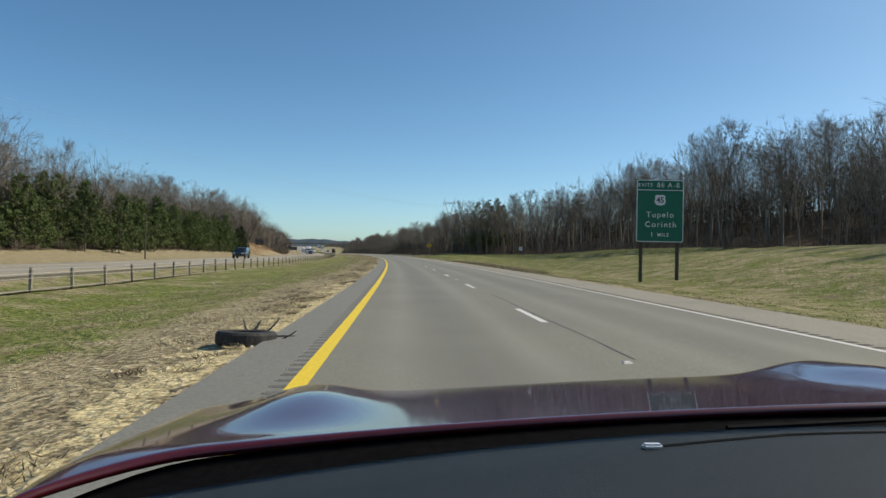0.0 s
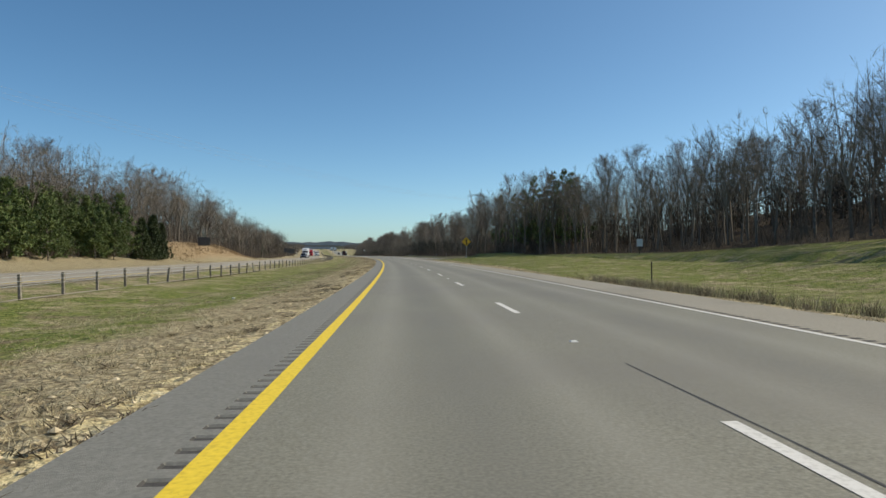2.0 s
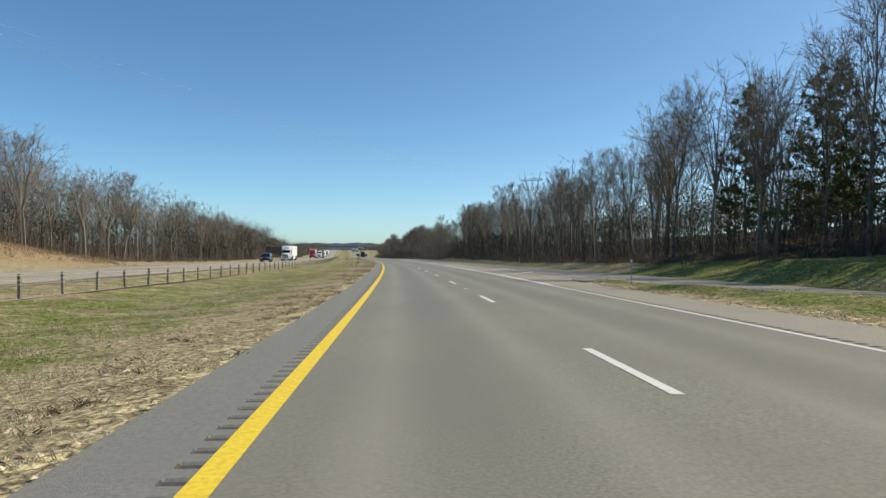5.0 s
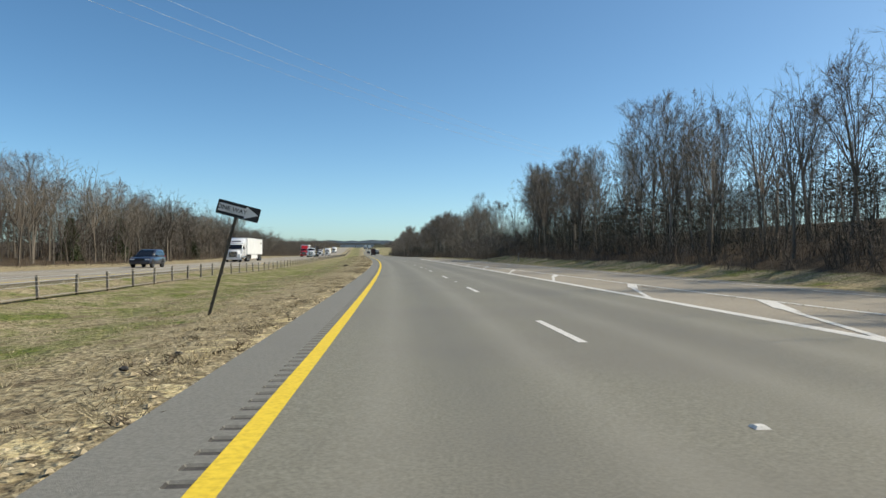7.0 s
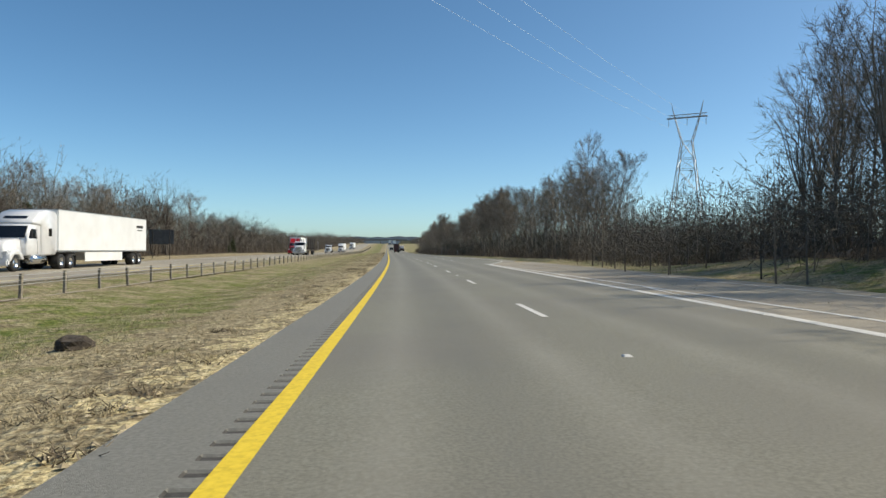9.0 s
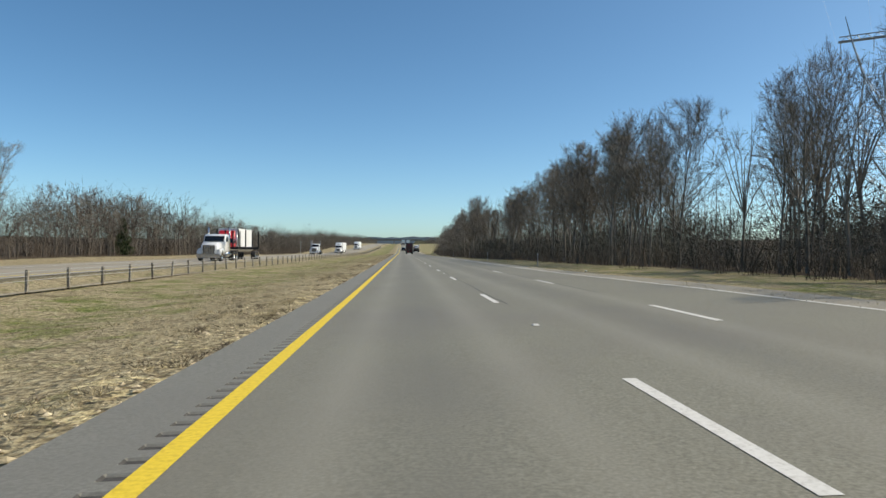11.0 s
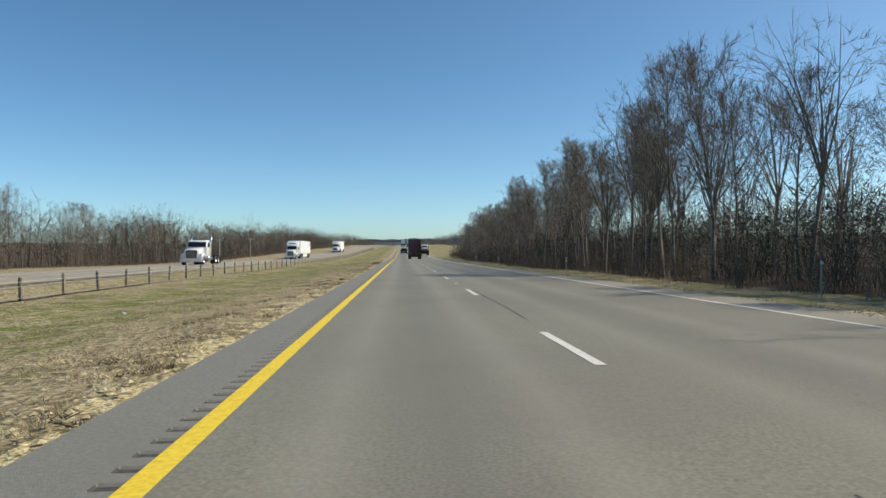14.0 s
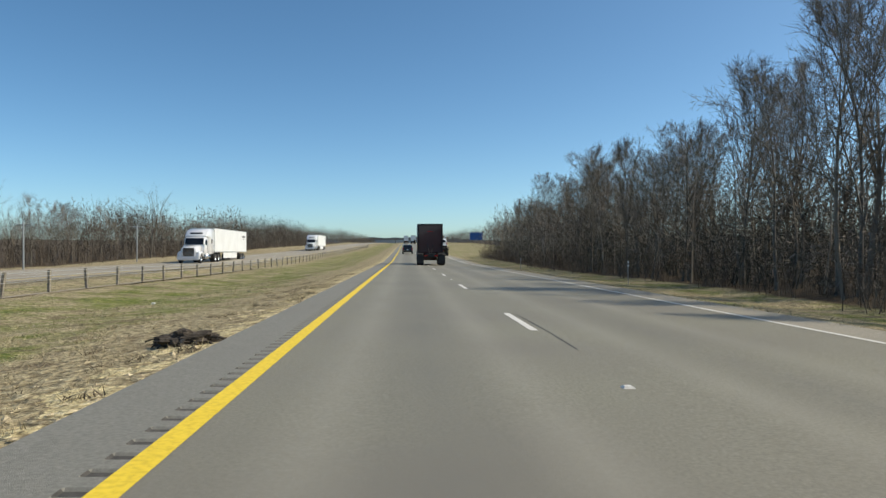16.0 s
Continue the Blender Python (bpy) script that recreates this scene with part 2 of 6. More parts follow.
# ---- mesh helpers ----
def fast_mesh(name, V, F, mat, smooth=False):
    """A mesh from arrays of vertices and equal-sided faces."""
    V = np.asarray(V, np.float32)
    F = np.asarray(F, np.int32)
    n = F.shape[1]
    me = bpy.data.meshes.new(name)
    me.vertices.add(len(V))
    me.vertices.foreach_set("co", V.ravel())
    me.loops.add(F.size)
    me.loops.foreach_set("vertex_index", F.ravel())
    me.polygons.add(len(F))
    me.polygons.foreach_set("loop_start", np.arange(len(F), dtype=np.int32) * n)
    me.polygons.foreach_set("use_smooth", np.full(len(F), smooth))
    me.update(calc_edges=True)
    me.materials.append(mat)
    return me


def part(name, bm, mat, parent=None, label="", smooth=False):
    """Links a bmesh as one mesh object under a thing or a part."""
    me = bpy.data.meshes.new(name)
    for f in bm.faces:
        f.smooth = smooth
    bm.to_mesh(me)
    bm.free()
    me.materials.append(mat)
    ob = new(name, me)
    ob.parent = parent
    if label:
        tagged(ob, label)
    return ob


def box(bm, size, m=Matrix(), bevel=0.0):
    """Adds a box of that size about m's origin to bm, its edges rounded."""
    b2 = bmesh.new()
    bmesh.ops.create_cube(b2, size=1, matrix=Matrix.Diagonal((*size, 1)))
    if bevel:
        bmesh.ops.bevel(b2, geom=b2.edges[:], offset=bevel, segments=2, affect="EDGES")
    join(bm, b2, m)
    return bm


def join(bm, b2, m=Matrix()):
    b2.transform(m)
    vs = [bm.verts.new(v.co) for v in b2.verts]
    b2.verts.index_update()
    for f in b2.faces:
        bm.faces.new([vs[v.index] for v in f.verts])
    b2.free()


def tube(bm, a, b, r0, r1=None, sides=8):
    """Adds a capped rod from a to b."""
    a, b = Vector(a), Vector(b)
    b2 = bmesh.new()
    bmesh.ops.create_cone(b2, cap_ends=True, segments=sides, radius1=r0, radius2=r0 if r1 is None else r1, depth=(b - a).length)
    join(bm, b2, Matrix.Translation((a + b) / 2) @ (b - a).to_track_quat("Z", "Y").to_matrix().to_4x4())
    return bm


def prism(bm, outline, depth, m=Matrix(), bevel=0.0):
    """Adds a plate: an outline in x, z drawn out along y by depth."""
    b2 = bmesh.new()
    lo = [b2.verts.new((x, -depth / 2, z)) for x, z in outline]
    hi = [b2.verts.new((x, depth / 2, z)) for x, z in outline]
    n = len(outline)
    b2.faces.new(lo)
    b2.faces.new(hi[::-1])
    for i in range(n):
        b2.faces.new((lo[i], hi[i], hi[(i + 1) % n], lo[(i + 1) % n]))
    bmesh.ops.recalc_face_normals(b2, faces=b2.faces[:])
    if bevel:
        bmesh.ops.bevel(b2, geom=b2.edges[:], offset=bevel, segments=1, affect="EDGES")
    join(bm, b2, m)
    return bm


def thing(name, m, label, category, group="", kind=""):
    e = new(name)
    e.empty_display_size = .2
    e.matrix_world = m
    return tagged(e, label, category, group, kind)


def words(text, size, mat, parent, m, name="lettering", bold=0.0, wide=1.0, label=""):
    """Raised lettering in the built-in font, centred on m, facing -y."""
    cu = bpy.data.curves.new(name, "FONT")
    cu.body, cu.size, cu.extrude, cu.offset = text, size, .004, bold
    cu.align_x, cu.align_y = "CENTER", "CENTER"
    cu.space_character = wide
    ob = new(name, cu)
    bpy.context.view_layer.update()
    me = bpy.data.meshes.new_from_object(ob.evaluated_get(bpy.context.evaluated_depsgraph_get()))
    bpy.data.objects.remove(ob)
    me.materials.clear()
    me.materials.append(mat)
    ob = new(name, me)
    ob.parent = parent
    ob.matrix_local = m @ pose(0, 0, 0, 90, 0, 0)
    if label:
        tagged(ob, label)
    return ob


# ---- ground ----
def smooth_step(x, a, b):
    t = np.clip((x - a) / (b - a), 0, 1)
    return t * t * (3 - 2 * t)


def edge_lat(s):
    """The right edge line of the two lanes; from the joining lane's end it runs wider."""
    return np.interp(s, [-600, 190, 230, 368, 380, 400, 420, 456, 507, 577, 700, 900], [5.68, 5.68, 5.9, 5.9, 9.0, 8.0, 7.3, 7.25, 6.95, 6.85, 6.4, 5.7])


def ramp_left(s):
    """The left edge of the joining ramp, which closes in on the lanes."""
    return np.interp(s, [40, 80, 120, 160, 190, 215, 264, 330, 372], [62, 41, 27, 17.5, 13.0, 10.4, 8.45, 7.15, 6.0])


def ramp_right(s):
    return ramp_left(s) + np.interp(s, [40, 330, 345, 372], [4.2, 3.6, 3.3, 3.4])


def right_pave(s):
    """The right edge of the pavement."""
    return np.where(s < 212, edge_lat(s) + 2.1, np.where(s < 374, ramp_right(s) + 1.2, edge_lat(s) + 1.25))


def wood_right(s):
    """Where the right-hand wood begins."""
    return np.interp(s, [-200, 0, 90, 150, 180, 205, 230, 260, 335, 352, 374, 390, 420, 478, 496, 684, 715, 1200],
                     [56, 50, 48, 40, 33, 26, 20.0, 17.5, 16.5, 18, 22, 19, 19, 17.5, 14.0, 14.0, 34, 36])


def wood_left(s):
    return np.interp(s, [-200, 0, 150, 250, 330, 400, 480, 700, 1200], [-44, -43, -40, -38, -36.5, -37, -38.5, -40, -44])


def ground_height(s, lat):
    s, lat = np.broadcast_arrays(np.asarray(s, float), np.asarray(lat, float))
    z = np.full(s.shape, -.06)
    # median
    z = np.where((lat < -2.68) & (lat > -17.2), np.interp(lat, [-17.2, -15, -14, -12.5, -9.5, -5, -2.68], [-.003, -.26, -.32, -.36, -.5, -.22, -.03]), z)
    # left of the far carriageway: a wooded hill that sinks into level ground
    hill = np.interp(lat, [-1400, -300, -140, -95, -65, -48, -38, -32, -28.4], [30, 22, 18, 14, 6.5, 2.2, .4, -.4, -.06])
    level = np.interp(lat, [-1400, -300, -90, -38, -32, -28.4], [14, 3, .6, -.1, -.4, -.06])
    w = smooth_step(s, 240, 440)
    z = np.where(lat < -28.4, hill * (1 - w) + level * w, z)
    # a steep cut slope of rusty sedge in front of the wood
    z = z + 2.6 * smooth_step(s, 184, 202) * (1 - smooth_step(s, 225, 275)) * smooth_step(-lat, 32.0, 37.5) * (1 - smooth_step(-lat, 50, 90))
    # right: a ditch and a rising field, later a wooded bank, then level wood
    e = right_pave(s)
    u = lat - e
    field = np.interp(u, [0, 2, 8, 12, 20, 31, 40, 70, 110, 300, 1400], [-.03, -.25, -.8, -.65, .8, 2.5, 3.1, 11, 16, 20, 30])
    berm = np.interp(u, [0, 2, 5, 9, 18, 30, 60, 110, 300, 1400], [-.03, .12, .62, .82, .98, 1.55, 8, 14, 20, 30])
    cut = np.interp(u, [0, 1.5, 3, 8, 20, 40, 110, 300, 1400], [-.03, -.1, .1, 1.4, 3.3, 4.8, 8.5, 17, 30])
    flat = np.interp(u, [0, 1.5, 4, 8, 20, 60, 300, 1400], [-.03, -.15, -.3, -.2, .2, 1.0, 6, 30])
    w1, w2, w3 = smooth_step(s, 95, 150), smooth_step(s, 196, 232), smooth_step(s, 335, 372)
    right = field * (1 - w1) + berm * (w1 - w2) + cut * (w2 - w3) + flat * w3
    z = np.where(u > 0, right, z)
    rough = np.where(((lat < -2.9) & (lat > -16)) | (u > .4) | (lat < -29.5), 1.0, 0)
    away = smooth_step(np.abs(lat), 10, 60)
    z = z + rough * (.035 * np.sin(s * .9 + lat * 1.3) * np.sin(lat * 2.1 - s * .37) + .05 * np.sin(s * .13 + lat * .4)
                     + away * .4 * np.sin(s * .021 + lat * .05))
    # the ramp lies in a shallow cutting
    r = np.abs(lat - (ramp_left(s) + 2)) - 2.4
    z = np.where((s > 40) & (s < 216) & (u > 0), np.minimum(z, -.06 + 1.2 * smooth_step(r, .5, 7) + np.maximum(0, r) * .25), z)
    z = z - sunk(s) * smooth_step(-lat, 3.5, 10.5) * (1 - smooth_step(-lat, 30, 40))
    return z + np.where(lat > -17, bank(s, lat, 12.0), 0) + rise(s)


def grid_mesh(name, S, LAT, zfun, mat, smooth=True):
    S, LAT = np.asarray(S, float), np.asarray(LAT, float)
    ss, ll = np.meshgrid(S, LAT, indexing="ij")
    x, y = plan(ss, ll)
    z = zfun(ss, ll)
    V = np.stack([x, y, z], -1).reshape(-1, 3)
    i, j = np.meshgrid(np.arange(len(S) - 1), np.arange(len(LAT) - 1), indexing="ij")
    a = (i * len(LAT) + j).ravel()
    F = np.stack([a, a + 1, a + len(LAT) + 1, a + len(LAT)], -1)
    return fast_mesh(name, V, F, mat, smooth), ss.ravel(), ll.ravel()


def strip(name, S, lat0, lat1, z, mat, parent=None, label="", kind="", cols=4):
    """A flat band of surface along the road; lat0 and lat1 are numbers or functions of s."""
    S = np.asarray(S, float)
    a = lat0(S) if callable(lat0) else np.full(len(S), lat0)
    b = lat1(S) if callable(lat1) else np.full(len(S), lat1)
    ll = a[:, None] + (b - a)[:, None] * np.linspace(0, 1, cols)[None]
    ss = np.repeat(S[:, None], cols, 1)
    x, y = plan(ss, ll)
    V = np.stack([x, y, z + rise(ss) + (bank(ss, ll, 12.0) if np.mean(ll) > -10 else -sunk(ss))], -1).reshape(-1, 3)
    i, j = np.meshgrid(np.arange(len(S) - 1), np.arange(cols - 1), indexing="ij")
    k = (i * cols + j).ravel()
    F = np.stack([k, k + 1, k + cols + 1, k + cols], -1)
    me = fast_mesh(name, V, F, mat)
    if cols > 4:
        me.attributes.new("lat", "FLOAT", "POINT").data.foreach_set("value", ll.ravel().astype(np.float32))
    ob = new(name, me)
    ob.parent = parent
    return tagged(ob, label, "", "", kind)


S_GROUND = np.concatenate([np.arange(-600, -40, 20), np.arange(-40, 700, 2.6), np.arange(700, 1500, 10), np.arange(1500, 5201, 60)])
L_GROUND = np.concatenate([[-1400, -1000, -700, -500, -350, -250, -180, -140, -110], np.arange(-95, -28.4, 4), [-28.4, -22, -17.21, -17.19],
                           np.arange(-16, -3, .5), [-2.68, -1, 2, 5, 6.5], np.arange(7, 26, .5), np.arange(26, 62, 2),
                           [65, 75, 90, 120, 160, 220, 300, 420, 600, 900, 1400]])
me, gs, gl = grid_mesh("ground", S_GROUND, L_GROUND, ground_height, TURF)
ru = gl - right_pave(gs)
greenness = np.where(gl < 0, .60 * smooth_step(gl, -4.6, -6.5) * (1 - np.where(gs < 400, .3, .6) * smooth_step(gl, -11, -14.5)) * (gl > -16.5), 0)
greenness = np.where((ru > .4) & (gs < 230), np.interp(gs, [0, 60, 130, 230], [.50, .52, .68, .8]) * smooth_step(ru, .5, 1.8), greenness)
greenness = np.where((ru > .8) & (gs >= 230), .35, greenness)
greenness *= np.where(gl < 0, np.interp(gs, [0, 180, 260, 330, 400, 500, 640], [1.15, 1.05, .78, .95, .62, .72, .85]), 1)
soilness = np.where((gl > -4.2) & (gl < 0), .85 * smooth_step(gl, -4.4, -2.9) * np.interp(gs, [0, 20, 40, 100, 160, 220, 260, 300, 340, 400, 460, 560], [1.05, 1, .75, .68, .78, .56, .60, .85, .9, .55, .85, .9]), 0)
soilness = np.where((ru > -.2) & (ru < .9), .4, soilness)
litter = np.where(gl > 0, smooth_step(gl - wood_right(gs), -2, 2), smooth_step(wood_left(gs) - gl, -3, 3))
sedge = smooth_step(gs, 182, 198) * (1 - smooth_step(gs, 240, 280)) * smooth_step(-gl, 31, 33) * (1 - smooth_step(-gl, 38, 41)) * (gl < 0)
for nm, arr in (("green", greenness), ("sedge", sedge), ("soil", soilness), ("litter", litter)):
    me.attributes.new(nm, "FLOAT", "POINT").data.foreach_set("value", arr.astype(np.float32))
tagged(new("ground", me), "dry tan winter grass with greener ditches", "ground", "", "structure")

# ---- roads ----
S_ROAD = np.concatenate([np.arange(-600, -30, 10), np.arange(-30, 720, 3.0), np.arange(720, 5201, 20)])
road = strip("road", S_ROAD, -1.845, edge_lat, 0.0, ASPHALT, None, "grey asphalt motorway lanes with worn wheel tracks", "structure", 30)
tagged(road, category="road")
sh = strip("right_shoulder", S_ROAD, edge_lat, right_pave, -.004, PALE_SHOULDER, None, "weathered grey asphalt shoulder beside the lanes", "structure")
tagged(sh, category="road shoulder")
far_road = strip("far_road", S_ROAD, -28.2, -17.2, 0.0, CONCRETE, None, "pale opposite carriageway beyond the median", "structure")
tagged(far_road, category="road")

# left shoulder with its milled rumble strip
PITCH = .305
near = np.arange(-8, 660, PITCH)
S_sh = np.concatenate([[-600, -300, -100, -8.2], (near[:, None] + np.array([0, .02, .12, .14])).ravel(), [661, 700, 800, 900, 1000, 1200, 1500, 2000, 5200]])
deep = np.concatenate([[0] * 4, np.tile([0, 1, 1, 0], len(near)), [0] * 9])
lats = np.array([-2.72, -2.015, -2.0, -1.86, -1.845])
ss, ll = np.meshgrid(S_sh, lats, indexing="ij")
x, y = plan(ss, ll)
zz = -.002 - .016 * deep[:, None] * np.array([0, 0, 1, 1, 0]) + bank(ss, ll) + rise(ss)
V = np.stack([x, y, zz], -1).reshape(-1, 3)
i, j = np.meshgrid(np.arange(len(S_sh) - 1), np.arange(4), indexing="ij")
k = (i * 5 + j).ravel()
me = fast_mesh("left_shoulder", V, np.stack([k, k + 1, k + 6, k + 5], -1), SHOULDER)
me.materials.append(GROOVE)
mi = np.zeros((len(S_sh) - 1, 4), np.int32)
mi[(deep[:-1] + deep[1:]) == 2, 1:3] = 1
me.polygons.foreach_set("material_index", mi.ravel())
tagged(new("left_shoulder", me), "narrow grey shoulder with milled rumble strip", "road shoulder", "", "structure")

# rumble teeth along the right edge line
teeth = np.arange(-8, 208, PITCH)
tv = []
for d, l in ((0, .12), (.13, .12), (.13, .30), (0, .30)):
    x, y = plan(teeth + d, 5.68 + l)
    tv.append(np.stack([x, y, .001 + bank(teeth + d, 5.68 + l, 12.0)], -1))
V = np.stack(tv, 1).reshape(-1, 3)
ob = new("rumble_teeth", fast_mesh("rumble_teeth", V, np.arange(len(V)).reshape(-1, 4), GROOVE))
ob.parent = sh
tagged(ob, "dark milled rumble teeth", "", "", "stuff")

yellow = strip("yellow_line", np.concatenate([np.arange(-600, 700, 4.0), np.arange(700, 5201, 20)]), -1.845, -1.665, .004, YELLOW_LINE, road)
white_edge = strip("edge_line", S_ROAD, lambda s: edge_lat(s) - .06, lambda s: edge_lat(s) + .06, .004, WHITE_LINE, road)
strip("far_edge_line", S_ROAD, -18.35, -18.2, .004, YELLOW_LINE, far_road)
strip("far_edge_line", S_ROAD, -25.6, -25.48, .004, WHITE_LINE, far_road)

DASH0 = 12.36  # near end of the first dash
PERIOD, DASH = 12.19, 3.05


def dash(s, lat, parent, name="lane_dash", width=.13):
    S = np.linspace(s, s + DASH, 4)
    return strip(name, S, lat - width / 2, lat + width / 2, .005, WHITE_LINE, parent)


for n in range(-6, 90):
    dash(DASH0 + n * PERIOD, 1.83, road)
for n in range(-10, 90):
    dash(DASH0 + 4 + n * PERIOD, -21.9, far_road)
for n in range(30, 34):
    dash(DASH0 + 7.4 + n * PERIOD, 4.78, road)
for n in range(-3, 30):  # raised reflective markers between the dashes
    bm = bmesh.new()
    b2 = bmesh.new()
    bmesh.ops.create_cone(b2, cap_ends=True, segments=4, radius1=.085, radius2=.05, depth=.02)
    join(bm, b2, pose(0, 0, 0, 0, 0, 45))
    o = part("road_marker", bm, WHITE_LINE, road)
    ms = DASH0 + (2 * n) * PERIOD - 4.6
    o.matrix_world = at(ms, 1.83, .012 + float(bank(ms, 1.83)))

# the ramp that joins from the right, with its painted gore
S_RAMP = np.arange(40, 374.1, 2.0)
ramp = strip("ramp", S_RAMP, lambda s: np.where(s < 212, ramp_left(s) - .9, edge_lat(s)), lambda s: ramp_right(s) + 1.2, -.003, CONCRETE,
             None, "pale worn joining ramp with a painted gore", "structure")
tagged(ramp, category="road")
S_GORE = np.arange(206, 374, 3.0)
strip("gore_line", S_GORE, lambda s: edge_lat(s) - .02, lambda s: edge_lat(s) + .2, .006, WHITE_LINE, road)
strip("gore_line", S_GORE, lambda s: ramp_left(s) - .08, lambda s: ramp_left(s) + .08, .005, WHITE_LINE, ramp)
strip("gore_line", np.arange(215, 350, 3.0), lambda s: ramp_right(s) - .05, lambda s: ramp_right(s) + .05, .005, WHITE_LINE, ramp)


def chevron(s):
    """One slanting gore bar, its outer end hooked back along the ramp."""
    a, b = float(edge_lat(s)) + .2, float(ramp_left(s + 7.0))
    bm = bmesh.new()
    for (s0, l0), (s1, l1), w in (((s, a), (s + 4.6, a + (b - a) * .55), .26), ((s + 4.6, a + (b - a) * .55), (s + 7.4, b), .5)):
        vs = [bm.verts.new((*[float(q) for q in plan(ss_, ll_)], .007 + float(bank(ss_, ll_, 12.0)))) for ss_, ll_ in
              ((s0 - w, l0), (s0 + w, l0), (s1 + w, l1), (s1 - w, l1))]
        bm.faces.new(vs[::-1])
    bmesh.ops.recalc_face_normals(bm, faces=bm.faces[:])
    return part("gore_bar", bm, WHITE_LINE, ramp)


for s0 in (221, 232, 244, 256, 265, 276, 287, 298, 309, 320, 331, 342):
    chevron(s0)

# sealed seam beside the dashes
wander = lambda s: 1.98 + .03 * np.sin(s * .21) + .02 * np.sin(s * .77)
for s0, s1 in ((8, 22), (40, 52), (66, 80), (166, 176), (402, 418), (421, 434), (438, 446), (449, 462), (476, 487), (490, 497), (505, 516), (526, 531), (549, 555), (571, 577)):
    strip("tar_seam", np.arange(s0, s1, 1.0), lambda s: wander(s) - .012 - .006 * np.sin(s * 2.3), lambda s: wander(s) + .012, .003, TAR, road)
for s0, s1 in ((405, 450),):
    strip("tar_seam", np.arange(s0, s1, 1.0), lambda s: 4.9 + wander(s) - 2, lambda s: 4.93 + wander(s) - 2, .003, TAR, road)

# ---- woods ----
rng = np.random.default_rng(7)


class Grow:
    """Collects tapered tubes and thin spikes as triangles."""

    def __init__(self):
        self.v, self.f, self.n = [], [], 0

    def put(self, V, F):
        self.v.append(V)
        self.f.append(F + self.n)
        self.n += len(V)

    def limb(self, pts, radii, sides):
        pts = np.asarray(pts)
        rings = []
        a = np.arange(sides) * 2 * math.pi / sides
        for i, p in enumerate(pts):
            d = pts[min(i + 1, len(pts) - 1)] - pts[max(i - 1, 0)]
            d = d / (np.linalg.norm(d) + 1e-9)
            u = np.cross(d, [.3, .9, .1])
            u /= np.linalg.norm(u) + 1e-9
            w = np.cross(d, u)
            rings.append(p + radii[i] * (np.cos(a)[:, None] * u + np.sin(a)[:, None] * w))
        V = np.concatenate(rings)
        F = []
        for i in range(len(pts) - 1):
            for j in range(sides):
                p, q = i * sides + j, i * sides + (j + 1) % sides
                F += [(p, q, q + sides), (p, q + sides, p + sides)]
        self.put(V, np.array(F))

    def spikes(self, A, B, w):
        """Thin triangles from each A, w wide, to each B."""
        n = len(A)
        d = B - A
        side = np.cross(d, rng.normal(size=(n, 3)))
        side *= (w / (np.linalg.norm(side, axis=1) + 1e-9))[:, None] * .5
        V = np.stack([A - side, A + side, B], 1).reshape(-1, 3)
        self.put(V, np.arange(3 * n).reshape(-1, 3))

    def arrays(self):
        return np.concatenate(self.v), np.concatenate(self.f)


def bent(a, d, length, n, wander, lift):
    pts = [np.array(a, float)]
    d = np.array(d, float)
    for _ in range(n):
        d = d + rng.normal(0, wander, 3) + [0, 0, lift]
        d /= np.linalg.norm(d)
        pts.append(pts[-1] + d * length / n)
    return np.array(pts)


def outside(P, H, wide, belly=.6):
    """How far points lie out of a crown's egg-shaped outline: 1 on its surface."""
    P = np.atleast_2d(P)
    z = P[:, 2] / H
    up = np.maximum(0, (z - belly) / (1 - belly))
    low = np.maximum(0, (belly - z) / belly)
    return np.sqrt((P[:, 0] ** 2 + P[:, 1] ** 2) / wide ** 2 + up ** 2 + .55 * low ** 2)


def held(A, B, H, wide, belly=.6):
    """Shortens twigs from A to B that would stick out of the crown."""
    g = outside(B, H, wide, belly)
    return A + (B - A) * np.clip(1 - 1.9 * (g - 1.0), .12, 1)[:, None]


